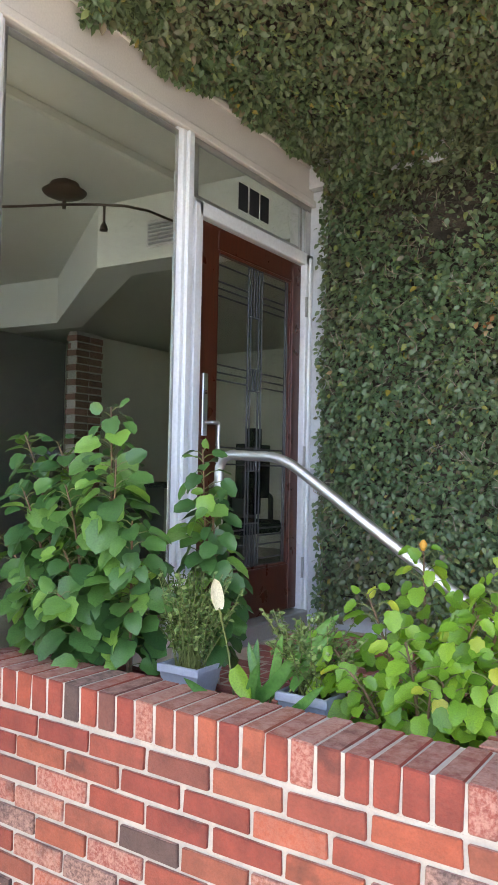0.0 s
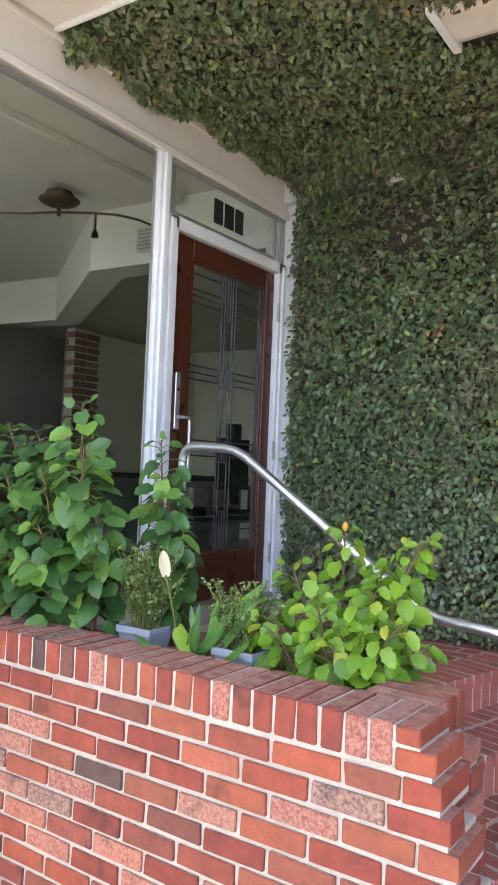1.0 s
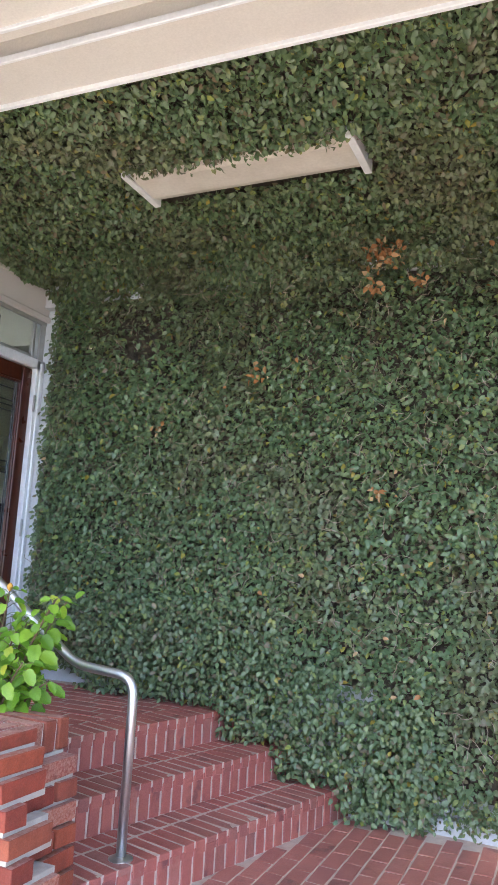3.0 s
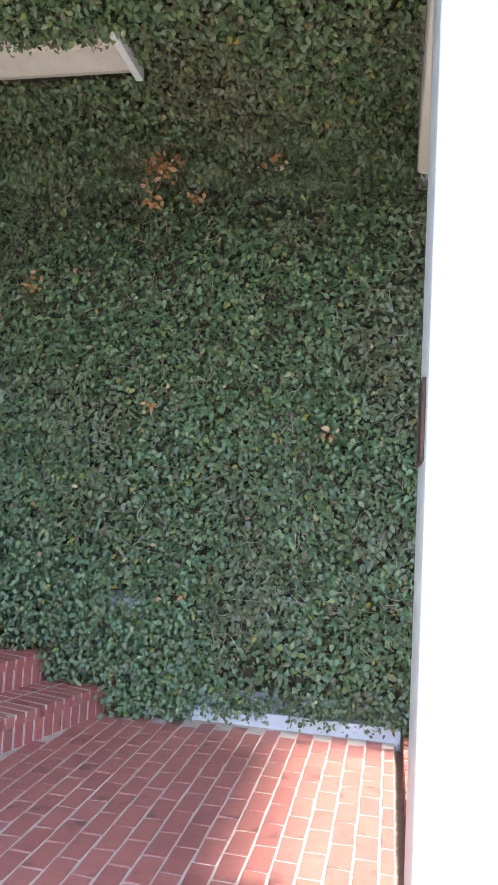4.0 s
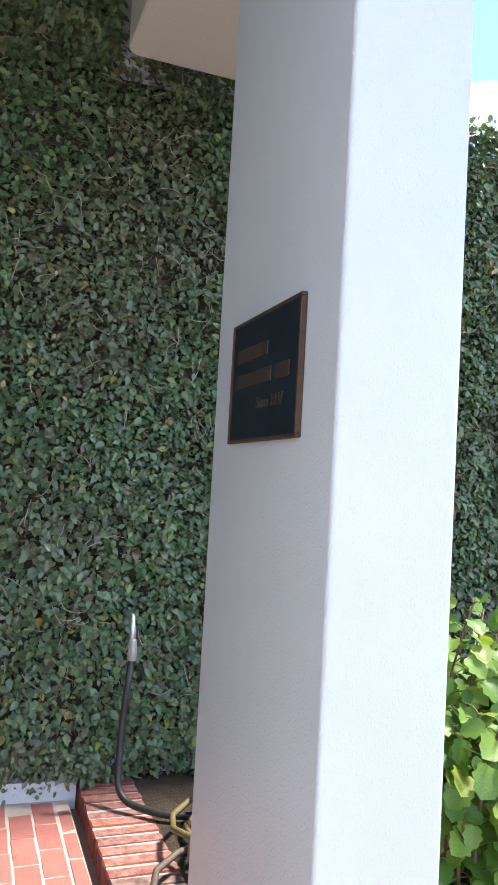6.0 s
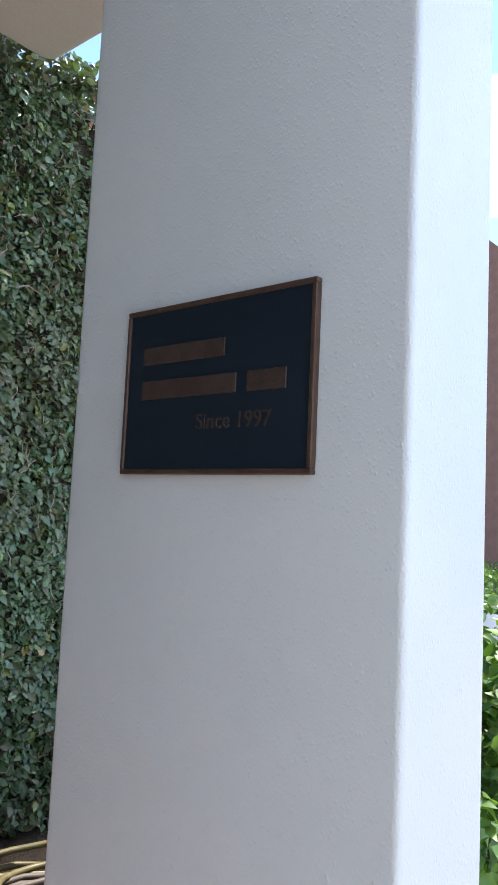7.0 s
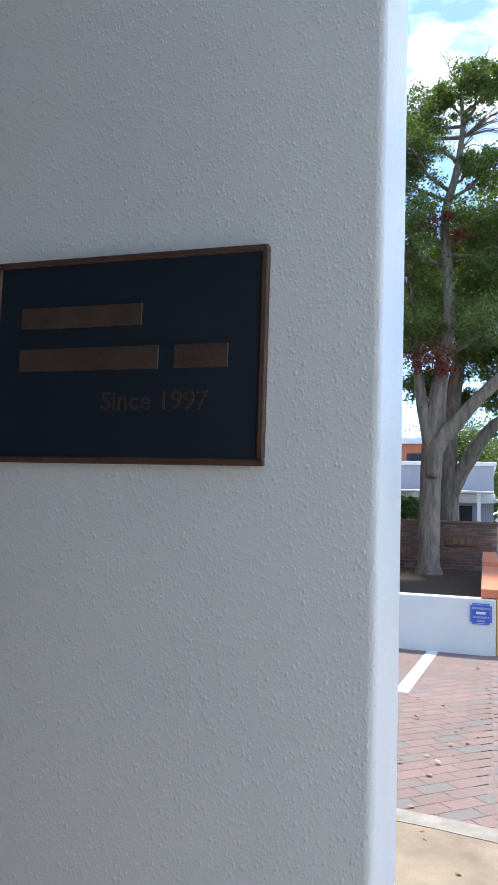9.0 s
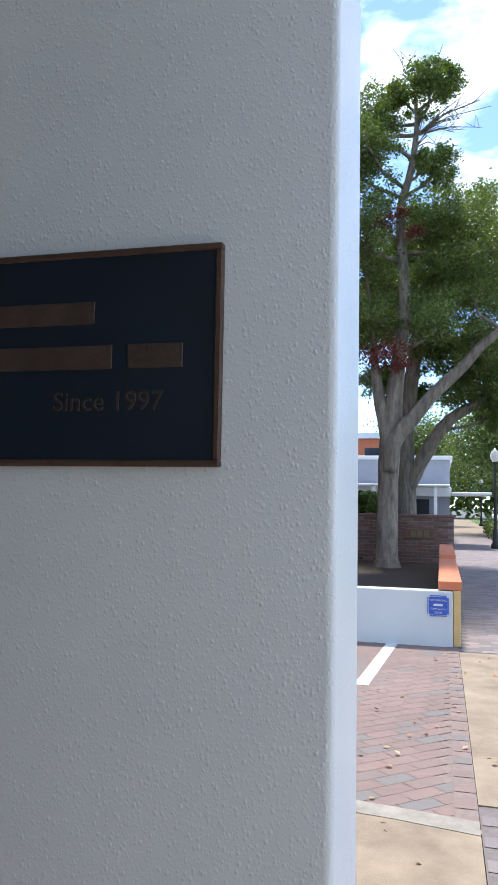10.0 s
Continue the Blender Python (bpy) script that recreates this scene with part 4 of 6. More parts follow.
def side_edge():
    """Low rowlock edge between the entry and the planting bed."""
    ed = root("brick_edge", (2.42, 3.5, 0), "low rowlock brick edge between paved entry and earth bed", "edging")
    part("mortar_core", box(2.322, 2.53, 2.7, WALL_Y, GROUND, 0.0335), MORTAR, ed)
    rng = random.Random(41)
    ms = brick_mesh(0.22, 0.056, 0.09, BRICK, 0.005)
    y = 2.74
    while y < WALL_Y - 0.03:
        lay("brick", ed, ms, (2.427, y, -0.008), rng, 0, 0.002)
        y += 0.066
    part("gap_fill", box(2.2835, 2.3205, 2.5, 4.16, GROUND, -0.035), DARKJOINT, ed, "dirt in the open joint")
    ed2 = root("bed_edge", (3.5, 2.72, 0), "low brick edge in front of the earth bed", "edging")
    part("mortar_core", box(2.95, 4.47, 2.49, 2.57, GROUND, 0.1), MORTAR, ed2)
    part("mortar_core", box(2.51, 2.95, 2.69, 2.79, GROUND, 0.02), MORTAR, ed2)
    x = 2.57
    ms = brick_mesh(0.056, 0.12, 0.09, BRICK, 0.005)
    while x < 4.46:
        if x < 2.93:
            lay("brick", ed2, ms, (x, 2.74, -0.02), rng, 0, 0.002)
        else:
            for zz in (0.085, -0.02, -0.125, -0.23):
                lay("brick", ed2, ms, (x, 2.53, zz), rng, 0, 0.002)
        x += 0.066


# ---- ivy ----
def floor_under(x, y):
    """Height of floor or steps at a place along the wall."""
    z = np.zeros_like(x)
    for k, h in enumerate((0.147, 0.295, LAND_Z)):
        z = np.where(x < STEP_A[k] + SKEW * (y - 3.4), h, z)
    return z


def ivy():
    r = np.random.RandomState(7)
    at, nor, tip, size = [], [], [], []

    def sheet(n, p, normal, down, s, spread=0.55):
        at.append(p)
        nor.append(normal + r.normal(0, spread, (n, 3)))
        tip.append(down + r.normal(0, 0.85, (n, 3)))
        size.append(s)
    # wall
    n = 116000
    x = r.uniform(-1.31, 4.55, n)
    top = np.where(x < 2.3, 3.1, np.where(x < 3.12, 2.97, 2.93 + 0.04 * wave(x, x, 6, 3)))
    base = floor_under(x, np.full(n, 4.2))
    hem = base + 0.09 + 0.045 * wave(x, x * 0, 9, 5)
    z = hem + (top - hem) * r.uniform(0, 1, n)
    relief = 0.5 + 0.3 * wave(x, z, 5.0, 9) + 0.3 * wave(x, z, 17.0, 19)
    depth = (0.02 + 0.085 * np.clip(relief, 0, 1) + 0.03 * r.uniform(0, 1, n)) * np.clip((x + 1.38) / 0.3, 0.3, 1)
    thin = wave(x, z, 3.3, 15)
    keep = r.uniform(0, 1, n) > np.clip((thin - 0.6) * 1.0, 0, 0.72)
    x, z, depth = x[keep], z[keep], depth[keep]
    n = len(x)
    p = np.stack([x, WALL_Y - depth, z], 1)
    sheet(n, p, np.array([0.0, -1.0, 0.75]), np.array([0.0, 0.1, -0.7]), 0.02 + 0.03 * r.uniform(0, 1, n) ** 1.4, 0.66)
    # fringe hanging over the wall base
    n = 2600
    x = r.uniform(0.2, 4.5, n)
    z = floor_under(x, np.full(n, 4.2)) + 0.02 + 0.12 * r.uniform(0, 1, n) ** 0.6
    ok = wave(x, x * 0, 11, 22) > -0.35
    p = np.stack([x, WALL_Y - np.where(x < 2.3, 0.075, 0.02) - r.uniform(0, 0.06, n), z], 1)[ok]
    sheet(len(p), p, np.array([0.0, -1.0, 0.1]), np.array([0.0, 0.0, -1.0]), r.uniform(0.018, 0.032, len(p)), 0.75)
    # growth bulging over the ends of the steps
    n = 9000
    x = r.uniform(-0.75, 1.25, n)
    lo = floor_under(x, np.full(n, 4.1))
    q = r.uniform(0, 1, n)
    z = lo + 0.02 + 0.55 * q
    swell = 0.12 + 0.13 * np.sin(np.pi * np.clip(0.2 + q * 0.8, 0, 1)) * np.clip((1.25 - x) / 0.5, 0, 1)
    p = np.stack([x, WALL_Y - 0.04 - swell * r.uniform(0.3, 1, n), z], 1)
    sheet(n, p, np.array([0.1, -1.0, 0.4]), np.array([0.0, 0.0, -1.0]), r.uniform(0.02, 0.042, n))
    # ceiling
    n = 40000
    x, y = r.uniform(-1.38, 2.27, n), r.uniform(2.475, 4.2, n)
    z = CEIL_Z + 0.02 - 0.05 * np.clip(0.5 + 0.5 * wave(x, y, 5, 31), 0, 1) - 0.03 * r.uniform(0, 1, n)
    clear = (x > -0.12) & (x < 1.08) & (y > 3.2 + 0.03 * wave(x, x, 12, 77)) & (y < 3.46)
    p = np.stack([x, y, z], 1)[~clear]
    sheet(len(p), p, np.array([0.0, -0.35, -1.0]), np.array([0.0, 0.2, -0.6]), r.uniform(0.02, 0.042, len(p)), 0.7)
    # growth hanging down over the header, deeper towards the corner
    n = 5200
    y = r.uniform(2.48, 4.25, n)
    lowest = 2.95 + 0.045 * np.clip((y - 2.75) / 1.4, 0, 1) - 0.06 * wave(y, y * 0, 11, 41)
    z = lowest + (CEIL_Z + 0.02 - lowest) * r.uniform(0, 1, n)
    p = np.stack([FRONT_X + 0.03 + 0.2 * r.uniform(0, 1, n) * np.clip((z - lowest) / 0.12, 0.15, 1), y, z], 1)
    sheet(n, p, np.array([0.8, -0.5, -0.1]), np.array([0.0, 0.0, -1.0]), r.uniform(0.026, 0.05, n))
    # corner where wall and ceiling meet, and the edge beside the door
    n = 15000
    x, q = r.uniform(-1.3, 2.27, n), r.uniform(0, 0.5 * math.pi, n)
    rad = 0.27 + 0.05 * wave(x, q, 6, 88) + r.uniform(-0.04, 0.01, n)
    p = np.stack([x, WALL_Y - 0.3 + rad * np.cos(q), CEIL_Z - 0.27 + rad * np.sin(q)], 1)
    face = np.stack([0 * x, -0.9 * np.cos(q) - 0.35, 0.35 - 0.7 * np.sin(q)], 1)
    sheet(n, p, face, np.array([0.0, 0.0, -1.0]), r.uniform(0.024, 0.044, n), 0.6)
    n = 900
    z = r.uniform(LAND_Z + 0.05, 2.9, n)
    p = np.stack([FRONT_X + r.uniform(0.05, 0.13, n), WALL_Y + 0.01 - r.uniform(0.0, 0.06, n) * (0.4 + 0.6 * (wave(z, z * 0, 9, 51) > 0)), z], 1)
    sheet(n, p, np.array([0.4, -1.0, 0.3]), np.array([0.0, 0.0, -1.0]), r.uniform(0.02, 0.04, n))
    # end and crown of the free wall
    n = 2600
    p = np.stack([4.5 + r.uniform(0, 0.1, n), r.uniform(4.2, 4.6, n), r.uniform(0, 2.95, n)], 1)
    sheet(n, p, np.array([1.0, -0.3, 0.3]), np.array([0.0, 0.0, -1.0]), r.uniform(0.03, 0.055, n))
    n = 3000
    x = r.uniform(3.05, 4.6, n)
    p = np.stack([x, r.uniform(4.1, 4.6, n), 2.86 + 0.1 * r.uniform(0, 1, n) + 0.05 * wave(x, x * 0, 8, 61)], 1)
    sheet(n, p, np.array([0.0, -0.4, 1.0]), np.array([0.0, -0.5, -0.4]), r.uniform(0.03, 0.055, n), 0.8)
    me = leaf_cloud("ivy", np.concatenate(at), np.concatenate(nor), np.concatenate(tip), np.concatenate(size), IVY)
    iv = thing("ivy", me, IVY, "dense dark green creeping ivy covering wall and ceiling", "ivy", kind="stuff")
    # flat dark sheets behind the leaves: old stems and shaded gaps put into colour
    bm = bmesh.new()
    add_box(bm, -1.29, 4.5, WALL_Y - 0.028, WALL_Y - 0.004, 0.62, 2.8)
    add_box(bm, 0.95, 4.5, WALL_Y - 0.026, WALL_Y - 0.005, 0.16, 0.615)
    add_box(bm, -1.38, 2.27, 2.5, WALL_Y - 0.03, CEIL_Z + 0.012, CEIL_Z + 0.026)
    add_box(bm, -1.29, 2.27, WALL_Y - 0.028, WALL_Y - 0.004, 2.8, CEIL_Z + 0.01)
    part("stem_mat", bm, IVYGAPS, iv, "dark sheet for old stems and shaded gaps between leaves")
    # bare runners
    bm = bmesh.new()
    rng = random.Random(5)
    for k in range(1500):
        x, z = rng.uniform(-1.25, 4.4), rng.uniform(0.3, 2.9)
        if z < 0.75 and x < 0.9:
            continue
        pts, a = [], rng.uniform(0, 6.28)
        for i in range(rng.randint(2, 5)):
            pts.append((x, WALL_Y - 0.09 - rng.uniform(0, 0.05), z))
            a += rng.uniform(-0.5, 0.5)
            x, z = x + 0.026 * math.cos(a), z + 0.026 * math.sin(a)
        add_tube(bm, pts, 0.0018, 4, False)
    part("runners", bm, PALETWIG, iv, "thin bare stems")
    # dead tufts
    at, nor, tip, size = [], [], [], []
    for x, z, k, sp in ((0.94, 2.88, 60, 0.04), (0.9, 2.72, 22, 0.026), (1.15, 2.74, 16, 0.022), (1.05, 2.92, 12, 0.02), (1.6, 2.9, 10, 0.03), (0.95, 1.6, 10, 0.02), (0.25, 2.27, 14, 0.04), (-0.4, 1.97, 8, 0.02), (1.9, 1.5, 8, 0.02)):
        at.append(np.stack([r.normal(x, sp, k), WALL_Y - (0.2 if z > 2.8 else 0.15 if z > 2.6 else 0.125) - r.uniform(0, 0.03, k), r.normal(z, sp, k)], 1))
        nor.append(np.array([0, -1.0, 0.2]) + r.normal(0, 0.8, (k, 3)))
        tip.append(r.normal(0, 1, (k, 3)))
        size.append(r.uniform(0.025, 0.05, k))
    k = 60
    at.append(np.stack([r.uniform(-1.3, 4.3, k), WALL_Y - 0.125 - r.uniform(0, 0.02, k), r.uniform(0.3, 2.9, k)], 1))
    nor.append(np.array([0, -1.0, 0.2]) + r.normal(0, 0.5, (k, 3)))
    tip.append(np.array([0, 0, -1.0]) + r.normal(0, 1, (k, 3)))
    size.append(r.uniform(0.02, 0.04, k))
    part("dead_leaves", leaf_cloud("dead_leaves", np.concatenate(at), np.concatenate(nor), np.concatenate(tip), np.concatenate(size), IVYDRY), IVYDRY, iv, "dry orange brown leaves")


ivy()


# ---- plants in the planter ----
def broad_leaf(name, width, curl, material, wavy=0.0, rows=7):
    """A broad leaf of unit length along +y, folded on its midrib, with a toothed or wavy rim."""
    bm = bmesh.new()
    grid = []
    for i in range(rows):
        t = i / (rows - 1)
        w = width * (math.sin(math.pi * min(1, t * 0.88 + 0.1)) ** 0.55) * (1 - 0.12 * t)
        if i == rows - 1:
            w = 0.0
        z = -curl * t * t
        edge = 1 + wavy * (1 if i % 2 else -1)
        grid.append([bm.verts.new((s * w * edge, t, z + abs(s) * w * 0.28 + (0.02 * math.sin(9 * t) if abs(s) == 1 else 0))) for s in (-1, -0.5, 0, 0.5, 1)])
    for a, b in zip(grid, grid[1:]):
        for k in range(4):
            bm.faces.new((a[k], a[k + 1], b[k + 1], b[k]))
    bmesh.ops.remove_doubles(bm, verts=bm.verts, dist=0.0005)
    me = bpy.data.meshes.new(name)
    bm.to_mesh(me)
    bm.free()
    me.polygons.foreach_set("use_smooth", [True] * len(me.polygons))
    me.materials.append(material)
    return me


def aim(at, direction, normal, size):
    d = Vector(direction).normalized()
    n = Vector(normal)
    n = (n - d * n.dot(d)).normalized()
    s = d.cross(n)
    m = Matrix((s, d, n)).transposed().to_4x4()
    return Matrix.Translation(at) @ m @ Matrix.Scale(size, 4)


def put_leaf(parent, meshes, rng, at, direction, normal, size):
    ob = new("leaf", rng.choice(meshes))
    ob.parent = parent
    if parent.type == "EMPTY":
        ob.matrix_parent_inverse = Matrix.Translation(-Vector(parent.location))
    ob.matrix_basis = aim(at, direction, normal, size)
    return ob


def shrub(name, base, stems, leaves, leaf_size, step, stem_mat, label, seed, flowers=(), lower=0.15):
    """Stems with leaves set spirally on short stalks; stems: (foot, bend, tip)."""
    rng = random.Random(seed)
    sh = root(name, base, label, "shrub")
    for foot, bend, tipp in stems:
        foot, bend, tipp = Vector(foot), Vector(bend), Vector(tipp)
        pts = [(1 - t) ** 2 * foot + 2 * t * (1 - t) * bend + t * t * tipp for t in (k / 9 for k in range(10))]
        part("stem", tube(pts, [0.007 - 0.0005 * k for k in range(10)], 6), stem_mat, sh, "", True)
        length = (tipp - foot).length
        n = max(4, int(length / step))
        az = rng.uniform(0, 6.28)
        for i in range(n):
            t = lower + (1.0 - lower) * (i + rng.uniform(0, 0.6)) / n
            t = min(t, 1.0)
            p = (1 - t) ** 2 * foot + 2 * t * (1 - t) * bend + t * t * tipp
            az += 2.4 + rng.uniform(-0.4, 0.4)
            out = Vector((math.cos(az), math.sin(az), 0))
            small = 0.55 + 0.45 * min(1, (1 - t) * 3.5)
            stalk = (0.03 + 0.045 * rng.random()) * small
            q = p + out * stalk + Vector((0, 0, stalk * 0.5))
            part("stalk", tube([p, (p + q) / 2 + Vector((0, 0, 0.006)), q], 0.0016, 4), GREENTWIG, sh)
            droop = rng.uniform(-0.6, 0.35) + (0.6 if t > 0.93 else 0)
            d = out * 0.7 + Vector((rng.uniform(-0.4, 0.4), rng.uniform(-0.3, 0.3), droop - 0.25))
            nn = Vector((out.x * 0.6 + rng.uniform(-0.35, 0.35), out.y * 0.6 - 0.6 + rng.uniform(-0.35, 0.35), 0.7))
            put_leaf(sh, leaves, rng, q, d, nn, leaf_size * rng.uniform(0.7, 1.15) * small)
    for p in flowers:
        part("bud", lathe([(0.004, 0), (0.011, 0.01), (0.012, 0.02), (0.004, 0.032)], 8, p), FLOWER, sh, "small orange bud")
    return sh


FLOWER = plain("orange bud", (0.55, 0.25, 0.03), (0.65, 0.35, 0.06), 0.6, 9, 0.1, 90)


def plants():
    dark = [broad_leaf("leaf", w, c, BUSHLEAF, 0.07) for w, c in ((0.44, 0.12), (0.49, 0.22), (0.4, 0.3))]
    lime = [broad_leaf("leaf", w, c, LIMELEAF, 0.1) for w, c in ((0.38, 0.12), (0.43, 0.2), (0.36, 0.28))]
    z = 0.56
    stems = []
    rng = random.Random(2)
    for x, y, h, lx in ((-0.98, 2.42, 1.47, 0.05), (-1.05, 2.5, 1.36, -0.1), (-1.16, 2.38, 1.38, -0.1), (-0.93, 2.4, 1.3, 0.12), (-1.0, 2.36, 1.22, -0.02), (-0.86, 2.42, 1.12, 0.12),
                        (-1.14, 2.36, 1.2, -0.05), (-0.84, 2.38, 0.98, 0.1), (-1.02, 2.34, 1.02, 0.03), (-1.2, 2.36, 1.05, -0.08), (-0.93, 2.33, 0.9, 0.0), (-1.1, 2.33, 0.92, 0.0)):
        x -= 0.13
        stems.append(((x, y, z), (x + rng.uniform(-0.05, 0.05), y - 0.02, (z + h) / 2 + 0.1), (x + lx, y - 0.1 + rng.uniform(-0.06, 0.06), h)))
    shrub("hibiscus_bush", (-1.0, 2.42, z), stems, dark, 0.096, 0.0165, TWIG, "dense bush with broad dark green toothed leaves", 5)
    stems = [((-0.8, 2.6, z), (-0.82, 2.58, 0.9), (-0.8, 2.52, 1.34)), ((-0.82, 2.6, z), (-0.78, 2.6, 0.85), (-0.77, 2.53, 1.2))]
    shrub("slender_shoot", (-0.8, 2.6, z), stems, dark, 0.086, 0.0125, TWIG, "slender upright shoot with round dark green leaves", 6)
    stems = []
    for x, y, h, lx, ly in ((-0.09, 2.6, 1.06, -0.05, 0.1), (0.02, 2.6, 1.03, 0.08, 0.15), (-0.12, 2.5, 0.95, -0.1, 0.0), (0.0, 2.5, 0.93, 0.08, 0.0), (-0.05, 2.45, 0.86, -0.02, -0.05),
                            (-0.18, 2.46, 0.84, -0.12, -0.05), (0.06, 2.46, 0.84, 0.12, -0.03), (0.02, 2.55, 0.95, 0.02, 0.05), (-0.2, 2.5, 0.76, -0.2, -0.05), (0.08, 2.5, 0.78, 0.16, 0.0), (-0.02, 2.42, 0.76, 0.03, -0.06), (0.06, 2.52, 1.05, 0.12, 0.06), (0.03, 2.47, 0.8, 0.0, -0.1), (-0.14, 2.44, 0.78, -0.05, -0.1)):
        stems.append(((x, y, z), (x, y, (z + h) / 2), (x + lx, y + ly, h)))
    shrub("lime_bush", (-0.05, 2.5, z), stems, lime, 0.064, 0.0118, TWIG, "small bush with bright yellow-green leaves and an orange bud", 8, ((-0.14, 2.7, 1.055),), 0.2)
    # herbs in square pots
    for i, (px, py, h, n) in enumerate(((-0.785, 2.46, 0.27, 32), (-0.345, 2.43, 0.2, 20))):
        pot = root("flower_pot", (px, py, 0.575), "blue-grey square plastic pot standing on the soil", "pot", "square pots")
        bm = bmesh.new()
        a, b, hh = 0.055, 0.075, 0.1
        for s, zz in ((a, 0.0), (b, hh), (b, hh + 0.012), (b - 0.008, hh + 0.012), (b - 0.01, hh - 0.01)):
            for sx, sy in ((-1, -1), (1, -1), (1, 1), (-1, 1)):
                bm.verts.new((px + sx * s, py + sy * s * 0.8, 0.575 + zz))
        bm.verts.ensure_lookup_table()
        for lev in range(4):
            for k in range(4):
                bm.faces.new((bm.verts[lev * 4 + k], bm.verts[lev * 4 + (k + 1) % 4], bm.verts[lev * 4 + 4 + (k + 1) % 4], bm.verts[lev * 4 + 4 + k]))
        bm.faces.new(bm.verts[0:4][::-1])
        part("shell", bm, POT, pot)
        part("rim", box(px - b - 0.004, px + b + 0.004, py - b * 0.8 - 0.005, py - b * 0.8 + 0.001, 0.575 + hh - 0.012, 0.575 + hh + 0.012, 0.002), POT, pot)
        part("soil", box(px - b + 0.01, px + b - 0.01, py - b * 0.8 + 0.01, py + b * 0.8 - 0.01, 0.655, 0.668), SOIL, pot)
        herb = root("herb", (px, py, 0.668), "bushy small-leaved herb growing from a square pot", "herb", "potted herbs")
        rr = np.random.RandomState(60 + i)
        bm = bmesh.new()
        at, nor, tip, size = [], [], [], []
        for k in range(n * 4):
            a1 = rr.uniform(0, 6.28)
            e = Vector((px + math.cos(a1) * 0.17 * rr.rand(), py + math.sin(a1) * 0.14 * rr.rand(), 0.668 + h * rr.uniform(0.6, 1.15)))
            s0 = Vector((px + rr.uniform(-0.04, 0.04), py + rr.uniform(-0.03, 0.03), 0.66))
            mid = (s0 + e) / 2 + Vector((rr.uniform(-0.02, 0.02), rr.uniform(-0.02, 0.02), 0.02))
            add_tube(bm, [s0, mid, e], 0.0015, 4, False)
            for j in range(22):
                t = 0.25 + 0.75 * rr.rand()
                at.append(s0.lerp(mid, t * 2) if t < 0.5 else mid.lerp(e, t * 2 - 1))
                dd = rr.normal(0, 1, 3)
                dd[2] = abs(dd[2]) * 0.6
                tip.append(dd)
                nor.append(rr.normal(0, 0.6, 3) + np.array([0, -0.3, 1]))
                size.append(rr.uniform(0.011, 0.021))
        tagged(part("stem_tangle", bm, GREENTWIG, herb), kind="stuff")
        lv = part("foliage", leaf_cloud("foliage", np.array(at, float), np.array(nor), np.array(tip), np.array(size), HERBLEAF), HERBLEAF, herb)
    # peace lily
    lily = root("peace_lily", (-0.55, 2.38, 0.56), "peace lily with long glossy leaves and one cream spathe", "lily")
    rng = random.Random(9)
    for k, (dx, dy, dz, s) in enumerate(((0.14, -0.03, 0.16, 0.2), (0.22, 0.02, 0.28, 0.24), (0.05, -0.06, 0.1, 0.17), (-0.05, -0.08, 0.08, 0.16), (0.1, 0.05, 0.2, 0.2), (0.0, 0.0, 0.14, 0.16), (0.18, -0.06, 0.06, 0.17), (-0.1, -0.04, 0.05, 0.13), (0.2, 0.0, 0.3, 0.17), (0.05, -0.02, 0.24, 0.15), (-0.04, -0.03, 0.2, 0.14), (0.12, -0.05, 0.12, 0.15))):
        me = broad_leaf("leaf", 0.085, 0.1 + 0.05 * (k % 3), LILYLEAF, 0.0, 9)
        foot = Vector((-0.55 + 0.01 * k, 2.38, 0.56))
        d = Vector((dx, dy, dz))
        q = foot + d * 0.45
        part("stalk", tube([foot, foot + d * 0.2 + Vector((0, 0, 0.02)), q], 0.003, 5), GREENTWIG, lily)
        put_leaf(lily, [me], rng, q, d, (0.3, -0.9, 0.45), s * 1.15)
    part("flower_stalk", tube([(-0.55, 2.38, 0.56), (-0.56, 2.34, 0.78), (-0.565, 2.3, 0.9)], 0.0028, 5), GREENTWIG, lily)
    me = broad_leaf("spathe", 0.24, -0.12, SPATHE, 0.0, 9)
    ob = part("spathe", me, SPATHE, lily, "cream white spathe")
    ob.matrix_basis = aim((-0.565, 2.3, 0.895), (-0.25, -0.02, 1.0), (0.9, -0.5, 0.1), 0.085)
    # the nearer yellowed leaf
    put_leaf(lily, [broad_leaf("leaf", 0.3, 0.2, LIMELEAF, 0.0, 9)], rng, (-0.53, 2.33, 0.74), (0.35, -0.2, -0.35), (-0.3, -0.9, 0.5), 0.1)


plants()


